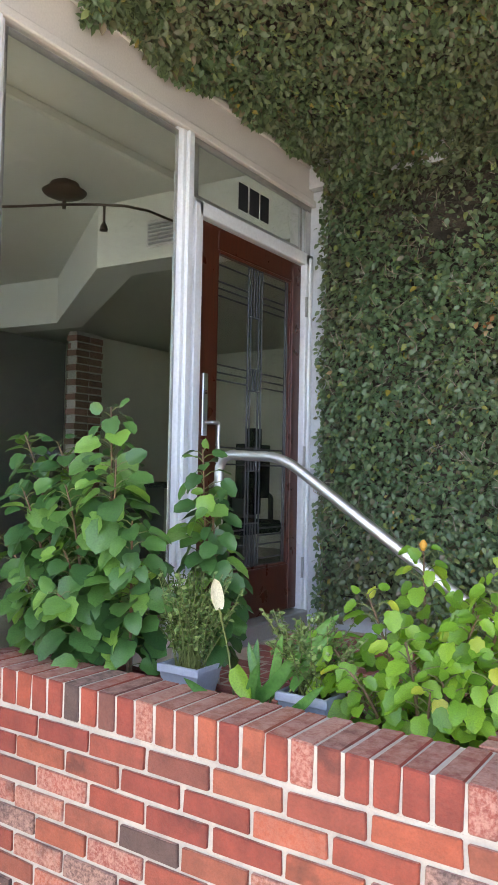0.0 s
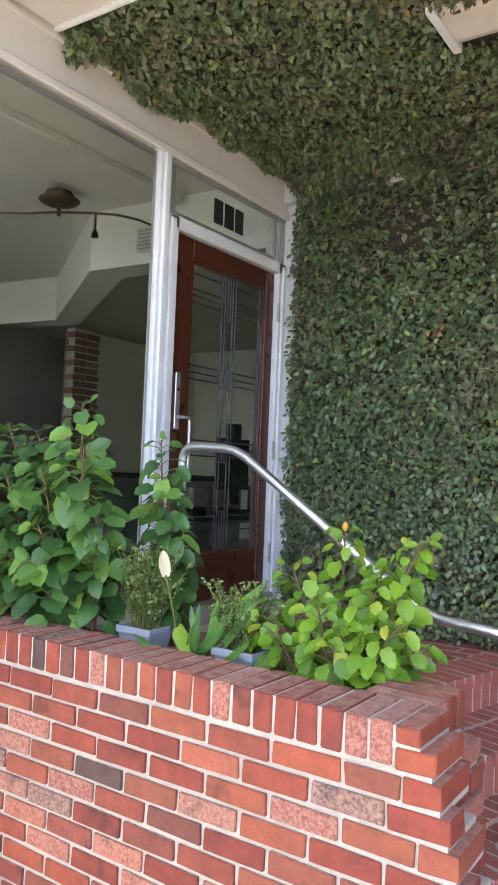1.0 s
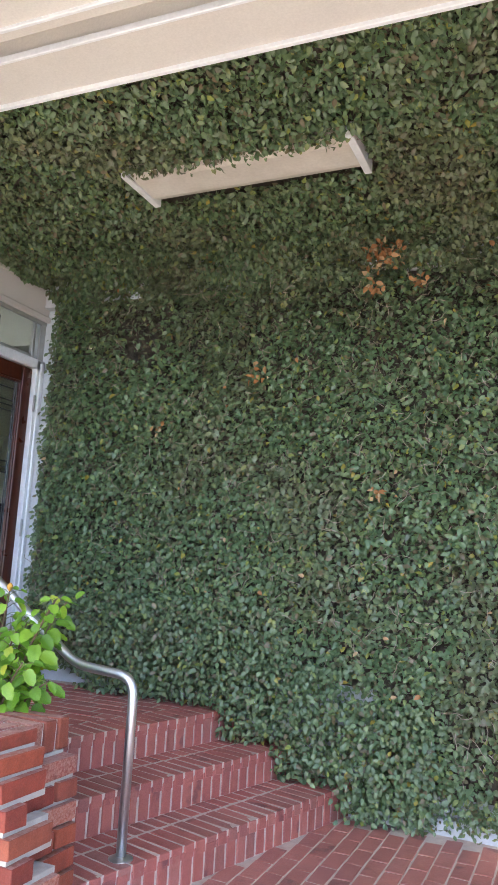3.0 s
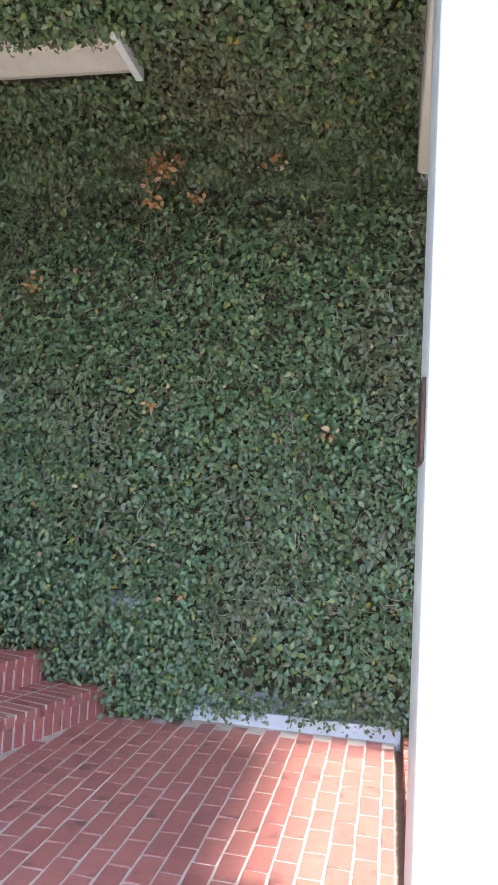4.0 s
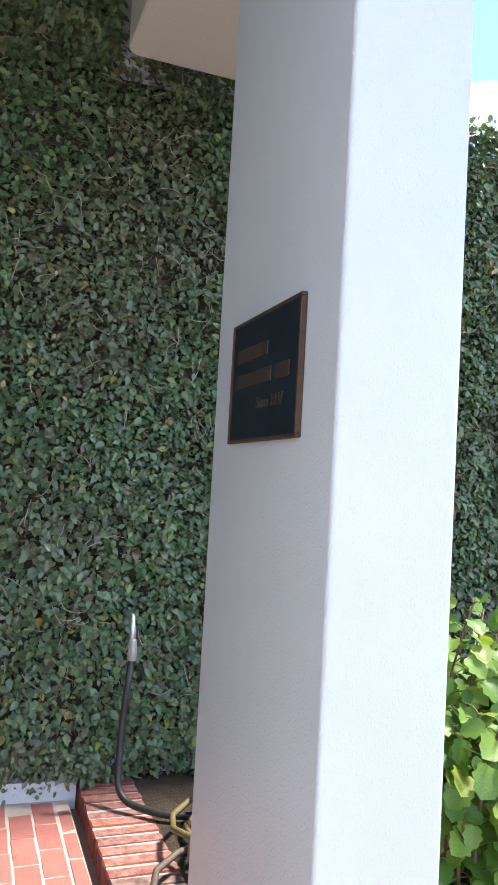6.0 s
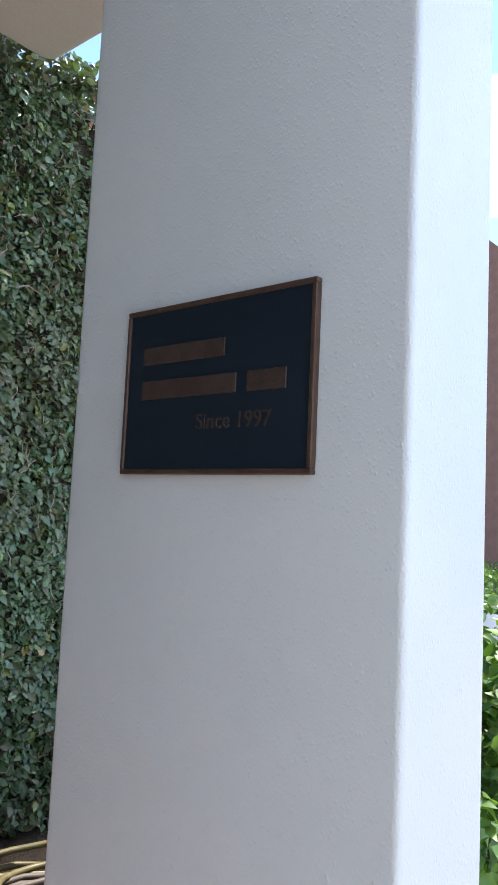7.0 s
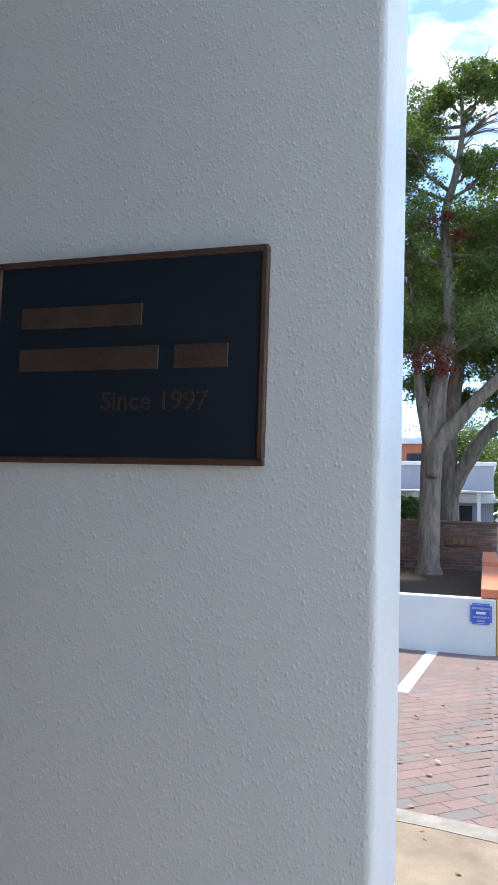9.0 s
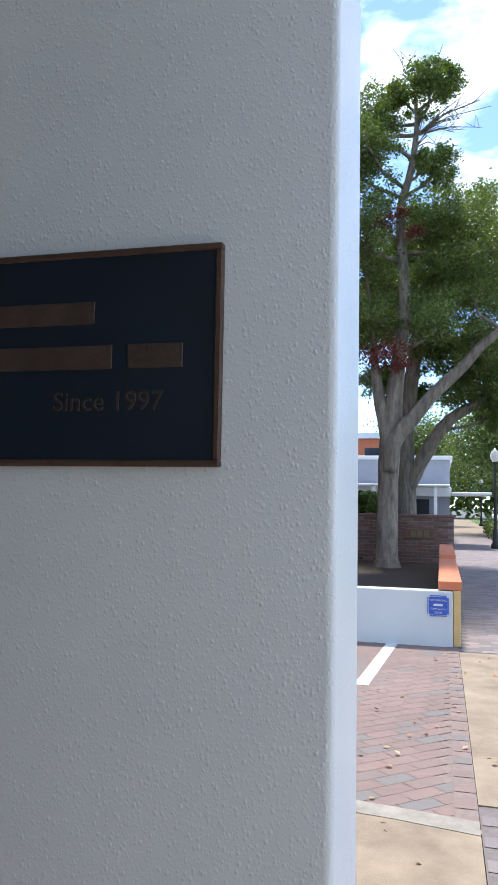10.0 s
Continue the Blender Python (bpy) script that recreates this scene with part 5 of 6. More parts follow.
# ---- beds beyond the pillar ----
def side_bed():
    vine = [broad_leaf("leaf", w, 0.2, VINELEAF, 0.12) for w in (0.5, 0.42)]
    stems = []
    rng = random.Random(4)
    for k in range(46):
        x, y = rng.uniform(3.02, 3.52), rng.uniform(2.86, 3.36)
        stems.append(((x, y, 0.03), (x + rng.uniform(-0.1, 0.1), y, 0.5), (x + rng.uniform(-0.1, 0.15), y + rng.uniform(-0.2, 0.2), rng.uniform(0.5, 0.98))))
    shrub("vine_shrub", (3.5, 3.4, 0.03), stems, vine, 0.08, 0.024, TWIG, "sunlit sprawling vine with lobed bright green leaves", 14)
    # hoses heaped on the earth
    for k, (cx, cy, m, lab) in enumerate(((2.93, 3.5, HOSEG, "heap of grey-brown garden hose on the earth"), (2.98, 3.62, HOSEY, "coil of yellow-green garden hose on the earth"), (2.86, 3.3, HOSEG, "loose loops of grey-brown garden hose"))):
        rng = random.Random(70 + k)
        pts = []
        a = rng.uniform(0, 6)
        for i in range(110):
            a += 0.32
            rr = 0.22 + 0.07 * math.sin(i * 0.21 + k) + 0.04 * math.sin(i * 0.53)
            pts.append((cx + rr * 1.25 * math.cos(a) + 0.05 * math.sin(i * 0.17), cy + rr * math.sin(a), 0.05 + 0.012 * k + 0.0011 * i + 0.012 * math.sin(i * 0.9)))
        thing("garden_hose", tube(pts, 0.0105, 7), m, lab, "hose", "garden hoses", smooth=True)
    # hose rising to the tap on the wall
    tap = root("tap", (2.464, 4.1, 0.6), "small metal tap with a hose end among the ivy", "tap")
    part("body", tube([(2.464, 4.22, 0.68), (2.464, 4.08, 0.68), (2.464, 4.05, 0.6)], 0.013, 8), STEEL, tap, "", True)
    part("coupling", lathe([(0.016, 0), (0.018, 0.03), (0.014, 0.075), (0.01, 0.08)], 10, (2.464, 4.05, 0.53)), ALU, tap)
    thing("tap_hose", tube(rounded([(2.464, 4.05, 0.55), (2.44, 4.04, 0.3), (2.42, 3.96, 0.07), (2.55, 3.82, 0.06), (2.85, 3.75, 0.06)], 0.08, 6), 0.0125, 8), RUBBER, "black rubber hose hanging from the tap", "hose", "garden hoses", smooth=True)
    # grey outlet box on its stake and a blue-grey pipe stub
    ob = root("outlet_box", (2.74, 2.93, 0.035), "grey weatherproof outlet box beside blue pipe stubs", "outlet box")
    part("stake", tube([(2.68, 2.9, 0.03), (2.68, 2.9, 0.055)], 0.014, 10), POT, ob, "blue grey pipe stub")
    part("stake", tube([(2.79, 2.9, 0.03), (2.79, 2.9, 0.06)], 0.017, 10), POT, ob)
    part("box", box(2.665, 2.697, 2.882, 2.918, 0.055, 0.088, 0.005, 2), DARKWALL, ob)
    bm = box(2.745, 2.845, 2.87, 2.93, 0.06, 0.105, 0.01, 2)
    dr = part("floodlight", bm, DARKWALL, ob, "dark floodlight head")
    for k in range(7):
        part("fin", box(2.752 + k * 0.0125, 2.757 + k * 0.0125, 2.865, 2.925, 0.105, 0.114), DARKWALL, dr)


side_bed()


# ---- street and distance ----
def tree(name, base, label, trunks, leaves, seed, crown, leafsize):
    rng = random.Random(seed)
    r = np.random.RandomState(seed)
    tr = root(name, base, label, "tree")
    ends = []
    bm = bmesh.new()

    def branch(p, d, length, rad, depth):
        pts, rads = [p.copy()], [rad]
        n = 5
        for i in range(n):
            d = (d + Vector((rng.uniform(-0.18, 0.18), rng.uniform(-0.18, 0.18), rng.uniform(-0.02, 0.14)))).normalized()
            p = p + d * length / n
            pts.append(p.copy())
            rads.append(rad * (1 - 0.38 * (i + 1) / n))
        add_tube(bm, pts, rads, 9 if depth == 0 else 6)
        if depth >= 3:
            ends.append(p)
            ends.append(pts[3])
            return
        for k in range(3):
            a = rng.uniform(0, 6.28)
            side = Vector((math.cos(a), math.sin(a), 0.25))
            branch(pts[-1] if k < 2 else pts[3], (d * 0.8 + side * rng.uniform(0.5, 0.95)).normalized(), length * rng.uniform(0.55, 0.78), rads[-1] * 0.72, depth + 1)
    for foot, bend, top, rad in trunks:
        foot, bend, top = Vector(foot), Vector(bend), Vector(top)
        pts = [(1 - t) ** 2 * foot + 2 * t * (1 - t) * bend + t * t * top for t in (k / 8 for k in range(9))]
        add_tube(bm, pts, [rad * (1.5 if k == 0 else 1.12 if k == 1 else 1 - 0.075 * k) for k in range(9)], 14)
        for k in range(3):
            a = rng.uniform(0, 6.28)
            d = ((top - bend).normalized() + Vector((math.cos(a), math.sin(a), 0.3)) * 0.55).normalized()
            branch(top if k < 2 else pts[6], d, rng.uniform(1.6, 2.3), rad * 0.52, 1)
    part("trunk", bm, BARK, tr, "pale grey bark", True)
    E = np.array([e[:] for e in ends])
    idx = r.randint(0, len(E), leaves)
    at = E[idx] + r.normal(0, 1, (leaves, 3)) * np.array(crown)
    nor = r.normal(0, 0.8, (leaves, 3)) + np.array([0, 0, 0.8])
    tip = r.normal(0, 1, (leaves, 3)) + np.array([0, 0, -0.4])
    part("crown", fine_leaves("crown", at, nor, tip, r.uniform(0.7, 1.3, leaves) * leafsize, TREELEAF), TREELEAF, tr)
    return tr


def clump_tree(name, base, label, limbs, clumps, leaves, leafsize, seed, red=(), bare=()):
    """A tree of tapering limbs (y, z, radius), boughs to each clump (y, z, spread) of twigs and leaves."""
    rng = random.Random(seed)
    r = np.random.RandomState(seed)
    X = base[0]
    tr = root(name, base, label, "tree")
    bm = bmesh.new()
    spine = []
    for n, limb in enumerate(limbs):
        pts, rads = [], []
        for i, (y, z, rad) in enumerate(limb):
            pts.append(Vector((X + 0.12 * math.sin(z * 0.9 + n), y, z)))
            rads.append(rad)
        # spline through the points
        fine, frad = [], []
        for i in range(len(pts) - 1):
            p0, p1, p2, p3 = pts[max(i - 1, 0)], pts[i], pts[i + 1], pts[min(i + 2, len(pts) - 1)]
            for k in range(4):
                t = k / 4
                fine.append(0.5 * (2 * p1 + (p2 - p0) * t + (2 * p0 - 5 * p1 + 4 * p2 - p3) * t * t + (3 * p1 - p0 - 3 * p2 + p3) * t ** 3))
                frad.append((rads[i] * (1 - t) + rads[i + 1] * t) * rng.uniform(0.96, 1.05))
        if n == 0:
            frad[0] *= 1.5
            frad[1] *= 1.2
        add_tube(bm, fine, frad, 16)
        spine += fine
    centres = []
    for y, z, s in clumps:
        c = Vector((X + rng.uniform(-1.1, 1.1) * (0.5 + s), y, z))
        centres.append((c, s))
        foot = min(spine, key=lambda q: (q - c).length + 1.2 * max(0, q.z - c.z + 0.5))
        mid = (foot + c) / 2 + Vector((rng.uniform(-0.15, 0.15), rng.uniform(-0.15, 0.15), -0.1))
        add_tube(bm, [foot, foot.lerp(mid, 0.5), mid, mid.lerp(c, 0.5), c], [0.045, 0.04, 0.032, 0.026, 0.016], 7)
        for k in range(9):
            e = c + Vector((rng.gauss(0, 1), rng.gauss(0, 1), rng.gauss(0.2, 0.8))) * s * 0.95
            add_tube(bm, [mid.lerp(c, rng.uniform(0.3, 1)), (c + e) / 2 + Vector((0, 0, 0.05)), e], [0.014, 0.009, 0.004], 5, False)
    for y, z in bare:
        foot = min(spine, key=lambda q: (q - Vector((X, y, z))).length)
        for k in range(7):
            e = Vector((X + rng.uniform(-0.4, 0.4), y + rng.uniform(-0.5, 0.35), z + rng.uniform(0.1, 0.75)))
            m2 = foot.lerp(e, 0.5) + Vector((0, rng.uniform(-0.12, 0.12), 0.1))
            add_tube(bm, [foot, m2, e], [0.016, 0.011, 0.004], 5, False)
            for j in range(4):
                f2 = m2.lerp(e, rng.uniform(0, 0.9))
                add_tube(bm, [f2, f2 + Vector((rng.uniform(-0.15, 0.15), rng.uniform(-0.25, 0.25), rng.uniform(0.0, 0.3)))], [0.007, 0.003], 4, False)
    part("trunk", bm, BARK, tr, "pale grey bark", True)
    at = []
    for c, s in centres:
        # a clump is some dozens of leafy sprays with gaps between them
        sprays = r.normal(0, 1, (34, 3)) * np.array((s * 1.5, s * 0.72, s * 0.62)) + np.array(c[:])
        n = int(leaves * (0.35 + s * 1.5))
        at.append(sprays[r.randint(0, 34, n)] + r.normal(0, 1, (n, 3)) * 0.26 * s * np.array((1.2, 1.0, 0.7)))
    at = np.concatenate(at)
    n = len(at)
    nor = r.normal(0, 0.7, (n, 3)) + np.array([0, 0, 0.9])
    tip = r.normal(0, 1, (n, 3)) + np.array([0, 0, -0.4])
    part("crown", fine_leaves("crown", at, nor, tip, r.uniform(0.7, 1.35, n) * leafsize, TREELEAF), TREELEAF, tr)
    if red:
        at = np.concatenate([r.normal(0, 1, (int(2600 * s), 3)) * np.array((s * 1.2, s, s * 0.6)) + np.array((X - 0.45, y, z)) for y, z, s in red])
        k = len(at)
        part("dead_spray", fine_leaves("dead_spray", at, r.normal(0, 1, (k, 3)), r.normal(0, 1, (k, 3)) - np.array((0, 0, 0.6)), r.uniform(0.04, 0.08, k), REDLEAF), REDLEAF, tr, "dead red-brown leaf sprays")
    return tr


def slab_field(name, x0, x1, y0, y1, z, w, l, material, angle, joint=0.008):
    """Joined pavers filling a rectangle, laid at an angle."""
    ca, sa = math.cos(angle), math.sin(angle)
    cx, cy = (x0 + x1) / 2, (y0 + y1) / 2
    R = math.hypot(x1 - x0, y1 - y0) / 2
    verts, faces = [], []
    i = -int(R / w) - 1
    while i * w < R:
        j = -int(R / l) - 1
        while j * l < R:
            u, v = i * w, j * l + (l / 2 if i % 2 else 0)
            x, y = cx + u * ca - v * sa, cy + u * sa + v * ca
            if x0 + w / 3 <= x <= x1 - w / 3 and y0 + w / 3 <= y <= y1 - w / 3:
                b = len(verts)
                for du, dv in ((-1, -1), (1, -1), (1, 1), (-1, 1)):
                    p, q = du * (w - joint) / 2, dv * (l - joint) / 2
                    verts.append((x + p * ca - q * sa, y + p * sa + q * ca, z))
                faces.append((b, b + 1, b + 2, b + 3))
            j += 1
        i += 1
    me = bpy.data.meshes.new(name)
    me.from_pydata(verts, [], faces)
    me.materials.append(material)
    return me


def island_pavers(name, stops):
    m, nt, p = shader(name)
    g = nt.nodes.new("ShaderNodeNewGeometry")
    col = ramp(nt, g.outputs["Random Per Island"], *stops)
    col = mixed(nt, 0.5, col, ramp(nt, noise_of(nt, 1.3, 6), (0.3, grey3(0.72)), (0.7, grey3(1.1))), "MULTIPLY")
    fine = noise_of(nt, 90, 4)
    col = mixed(nt, 0.3, col, ramp(nt, fine, (0.3, grey3(0.6)), (0.7, grey3(1.05))), "MULTIPLY")
    nt.links.new(col, p.inputs["Base Color"])
    p.inputs["Roughness"].default_value = 0.9
    bumped(nt, p, fine, 0.3, 0.004)
    return m


PINKS = island_pavers("faded pink lot paver", ((0.0, (0.22, 0.15, 0.132)), (0.5, (0.255, 0.17, 0.15)), (0.78, (0.225, 0.158, 0.14)), (0.9, (0.19, 0.165, 0.155)), (1.0, (0.2, 0.175, 0.165))))
GREYS = island_pavers("grey walk paver", ((0.0, (0.2, 0.17, 0.17)), (0.5, (0.27, 0.22, 0.22)), (1.0, (0.32, 0.25, 0.25))))


def street():
    g = GROUND
    thing("parking_bed", box(5.45, 10.25, 1.89, 12.0, g - 0.03, g - 0.004), LOTJOINT, "dusty joints of the parking lot", "pavement", kind="structure")
    thing("parking_lot", slab_field("parking_lot", 5.45, 10.25, 1.95, 12.0, g, 0.115, 0.23, PINKS, 0.75, 0.004), PINKS, "faded pink and grey brick pavers of a parking lot", "pavement", kind="structure")
    thing("lot_border", slab_field("lot_border", 5.45, 10.25, 1.885, 2.005, g + 0.006, 0.115, 0.115, PINKS, 0.0), PINKS, "faded border pavers", "pavement", kind="structure")
    thing("border_bed", box(5.53, 10.24, 1.888, 2.004, g - 0.02, g + 0.003), LOTJOINT, "dusty joints of the border pavers", "pavement", kind="structure")
    bm = bmesh.new()
    add_box(bm, 8.2, 10.28, -0.06, 0.06, g + 0.001, g + 0.005)
    bmesh.ops.transform(bm, matrix=pose(8.2, 2.73, 0, 0, 0, -3.8) @ pose(-8.2, 0, 0), verts=bm.verts)
    thing("parking_line", bm, PAINTWHITE, "worn white painted parking line", "road marking", kind="structure")
    thing("parking_line_end", box(8.1, 8.22, 2.79, 3.6, g + 0.001, g + 0.005), PAINTWHITE, "worn white painted parking line end", "road marking", kind="structure")
    # kerb of the lot and aggregate concrete
    thing("apron", prism([(2.55, 1.9), (5.44, 1.89), (5.53, 2.3), (5.57, 2.62), (2.55, 2.62)], g - 0.03, g + 0.01), CONCRETE, "beige exposed aggregate concrete", "pavement", kind="structure")
    thing("side_ground", prism([(4.6, 2.625), (5.57, 2.625), (5.57, 12), (4.6, 12)], g - 0.03, g + 0.008), CONCRETE, "beige concrete beside the building", "pavement", kind="structure")
    thing("kerb", prism([(5.4, 1.89), (5.56, 1.89), (5.63, 2.3), (5.68, 2.64), (5.68, 8.0), (5.52, 8.0), (5.52, 2.64), (5.48, 2.3)], g - 0.03, g + 0.013), KERB, "pale flat concrete kerb", "kerb", kind="structure")
    # sidewalk
    thing("concrete_walk", box(5.8, 9.95, -2.2, 1.885, g - 0.02, g + 0.004), CONCRETE, "sunlit beige concrete walk", "pavement", kind="structure")
    thing("walk_bed", box(2.4, 90.0, -2.2, 1.885, g - 0.03, g - 0.003), WALKJOINT, "dirty joints of the sidewalk", "pavement", kind="structure")
    me = slab_field("sidewalk", 9.95, 40.0, -2.2, 1.9, g, 0.12, 0.24, GREYS, 0.0)
    thing("sidewalk", me, GREYS, "grey-pink brick sidewalk", "pavement", kind="structure")
    thing("sidewalk_far", box(40.0, 90.0, -2.2, 1.6, g - 0.02, g), CONCRETE, "far end of the sidewalk", "pavement", kind="structure")
    thing("sidewalk_near", slab_field("sidewalk_near", 2.6, 5.75, -2.2, 1.88, g, 0.12, 0.24, GREYS, 0.0), GREYS, "dark grey brick sidewalk", "pavement", kind="structure")
    thing("entry_walk", box(-12.0, 2.55, -2.4, -1.2, g - 0.02, g + 0.004), CONCRETE, "concrete walk before the entry", "pavement", kind="structure")
    thing("lawn_strip", box(15.0, 90.0, -3.6, -0.9, g - 0.02, g + 0.012), GRASS, "narrow grass strip beside the sidewalk", "grass", kind="structure")
    # low white wall with its sign
    thing("low_wall", box(10.25, 10.45, 1.945, 9.0, g - 0.02, 0.295, 0.012, 2), STUCCO, "low white painted wall at the end of the parking lot", "wall", kind="structure")
    sg = root("parking_sign", (10.24, 2.1, 0.03), "blue square sign with white bars on a low wall", "sign")
    bm = box(10.235, 10.247, 1.985, 2.215, 0.025, 0.25)
    bmesh.ops.bevel(bm, geom=[e for e in bm.edges if abs((e.verts[0].co - e.verts[1].co).x) > 0.008], offset=0.025, segments=4, affect="EDGES")
    part("plate", bm, SIGNBLUE, sg)
    bm = bmesh.new()
    for (a, b, c, d) in ((2.012, 2.188, 0.236, 0.239), (2.012, 2.188, 0.036, 0.039), (1.995, 1.998, 0.053, 0.222), (2.202, 2.205, 0.053, 0.222)):
        add_box(bm, 10.2325, 10.2348, a, b, c, d)
    part("border", bm, PAINTWHITE, sg, "thin white border")
    for body, zz, sz in (("NO PARKING", 0.187, 0.03), ("TOW AWAY", 0.092, 0.03), ("ZONE", 0.055, 0.03)):
        cu = bpy.data.curves.new("lettering", "FONT")
        cu.body, cu.size, cu.align_x, cu.extrude = body, sz, "CENTER", 0.0006
        cu.materials.append(PAINTWHITE)
        tx = new("lettering", cu)
        tx.parent = sg
        tx.matrix_parent_inverse = Matrix.Translation(-Vector(sg.location))
        tx.matrix_basis = Matrix(((0, 0, -1, 10.233), (-1, 0, 0, 2.1), (0, 1, 0, zz), (0, 0, 0, 1)))
    part("pictogram", box(10.2325, 10.2348, 2.05, 2.15, 0.135, 0.16, 0.004), PAINTWHITE, sg, "small white tow truck shape")
    # orange capped wall along the sidewalk
    ow = root("capped_wall", (13.5, 1.78, g), "low wall with an orange cap along the sidewalk", "wall")
    part("body", box(10.46, 17.2, 1.88, 2.07, g, 0.3, 0.006), YELLOW, ow, "ochre wall")
    part("end_post", box(10.27, 10.455, 1.862, 1.94, g, 0.3, 0.006), YELLOW, ow)
    part("cap", box(10.3, 14.0, 1.845, 2.1, 0.302, 0.4, 0.012, 2), ORANGE, ow, "orange cap")
    part("cap", box(14.03, 17.3, 1.845, 2.1, 0.35, 0.46, 0.012, 2), ORANGE, ow)
    thing("tree_bed", box(10.46, 18.4, 2.075, 9.0, g, -0.02), SOIL, "earth bed with fallen leaves round the tree", "soil", kind="structure")
    # brick wall behind the tree
    bw = root("garden_wall", (18.5, 4.5, g), "old brown brick wall with a small number board", "wall")
    part("mortar_core", box(18.42, 18.6, 1.8, 4.58, g, 0.98), DARKJOINT, bw)
    rng = random.Random(55)
    ms = brick_mesh(0.1, 0.2, 0.058, GARDENBRICK)
    for k in range(17):
        for j in range(12):
            y = 1.92 + j * 0.212 + (0.106 if k % 2 else 0)
            lay("brick", bw, ms, (18.45, y, g + 0.06 + k * 0.0725), rng, 0, 0.006)
    part("coping", box(18.36, 18.64, 1.75, 4.59, 0.98, 1.03, 0.006), OLDBRICK, bw)
    part("number_board", box(18.36, 18.395, 2.2, 2.85, 0.5, 0.72, 0.008), OLDBRICK, bw)
    for k in range(3):
        part("number_bar", box(18.345, 18.358, 2.33 + k * 0.14, 2.43 + k * 0.14, 0.54, 0.68, 0.004), HOSEY, bw, "dull gold bar")
    # house beyond
    h = root("lilac_house", (32.0, 6.0, g), "pale lilac and white shop with a white awning and dark windows", "house")
    part("wall", box(31.0, 40.0, 1.75, 14.0, g, 2.95), LILAC, h, "pale lilac wall")
    part("parapet", box(30.9, 40.1, 1.65, 14.1, 2.95, 3.1, 0.02), WHITE, h)
    part("fascia", box(30.2, 31.0, 1.7, 14.0, 1.55, 1.9, 0.02), WHITE, h, "white awning fascia")
    part("awning", box(29.4, 31.0, 1.75, 14.0, 1.9, 1.98, 0.02), WHITE, h)
    part("canopy", box(29.9, 34.0, 0.3, 1.7, 1.62, 1.72, 0.02), WHITE, h, "flat white side canopy")
    for y in (2.2, 4.4, 6.6, 8.8):
        w = part("window", box(30.97, 30.995, y + 0.3, y + 2.1, 0.2, 1.45), DARKGLASS, h)
        part("frame", box(30.94, 30.97, y + 1.15, y + 1.2, 0.2, 1.45), WHITE, w)
        part("post", box(29.5, 29.62, y, y + 0.12, g, 1.9, 0.01), WHITE, h)
    oh = root("orange_house", (50.0, 12.0, g), "orange house with a pale roof edge", "house")
    part("wall", box(50.0, 60.0, 4.5, 24.0, g, 5.4), ORANGE, oh)
    part("roof_edge", box(49.8, 60.2, 4.3, 24.2, 5.4, 5.75), WHITE, oh)
    for y in (5.5, 8.0, 10.5):
        part("window", box(49.95, 49.99, y, y + 1.3, 3.6, 4.8), DARKGLASS, oh)
    # street lamps
    for x, y, s in ((30.6, 0.15, 1.0), (62.0, -0.9, 1.0)):
        lp = root("street_lamp", (x, y, g), "black street lamp with a white glass globe", "street lamp", "street lamps")
        part("post", lathe([(0.17, 0), (0.17, 0.12), (0.11, 0.2), (0.09, 0.6), (0.06, 0.7), (0.05, 3.05), (0.08, 3.1), (0.08, 3.16)], 14, (x, y, g)), BLACK, lp, "", True)
        part("globe", lathe([(0.08, 0), (0.15, 0.1), (0.17, 0.22), (0.13, 0.36), (0.05, 0.44), (0.02, 0.5)], 14, (x, y, g + 3.16)), LAMPLENS, lp, "white globe", True)
    # parked car far down the street
    for x, y in ((58.0, -2.6), (66.0, -3.0)):
        car = root("parked_car", (x, y, g), "white parked car far down the street", "car", "parked cars")
        bm = box(x, x + 4.2, y - 0.85, y + 0.85, g + 0.3, g + 0.85, 0.15, 3)
        part("body", bm, WHITE, car, "", True)
        bm = box(x + 0.9, x + 3.4, y - 0.75, y + 0.75, g + 0.8, g + 1.4, 0.25, 3)
        part("cabin", bm, DARKGLASS, car, "", True)
        for dx in (0.8, 3.3):
            for dy in (-0.8, 0.8):
                part("wheel", tube([(x + dx, y + dy - 0.1, g + 0.32), (x + dx, y + dy + 0.1, g + 0.32)], 0.32, 16), BLACK, car)
    # far woods closing the street
    rw = np.random.RandomState(77)
    n = 30000
    y = rw.uniform(-60, 60, n)
    top = 8.5 + 2.2 * wave(y, y * 0, 0.35, 5) + 1.2 * wave(y, y * 0, 1.1, 6)
    p = np.stack([rw.uniform(92, 104, n), y, g + np.maximum(top, 2) * rw.uniform(0, 1, n) ** 0.6], 1)
    thing("far_woods", fine_leaves("far_woods", p, rw.normal(0, 0.8, (n, 3)) + np.array([-0.6, 0, 0.7]), rw.normal(0, 1, (n, 3)), rw.uniform(0.6, 1.2, n), TREELEAF), TREELEAF, "distant green treetops at the end of the street", "woods", kind="stuff")
    # fallen leaves on lot and walk
    rl = np.random.RandomState(31)
    n = 70
    p = np.stack([rl.uniform(5.0, 10.2, n), rl.uniform(1.2, 3.6, n), np.full(n, g + 0.012)], 1)
    thing("fallen_leaves", fine_leaves("fallen_leaves", p, rl.normal(0, 0.25, (n, 3)) + np.array([0, 0, 1.0]), rl.normal(0, 1, (n, 3)), rl.uniform(0.03, 0.06, n), IVYDRY), IVYDRY, "dry brown leaves scattered on the pavers", "leaves", kind="stuff")
    # hedge
    r = np.random.RandomState(12)
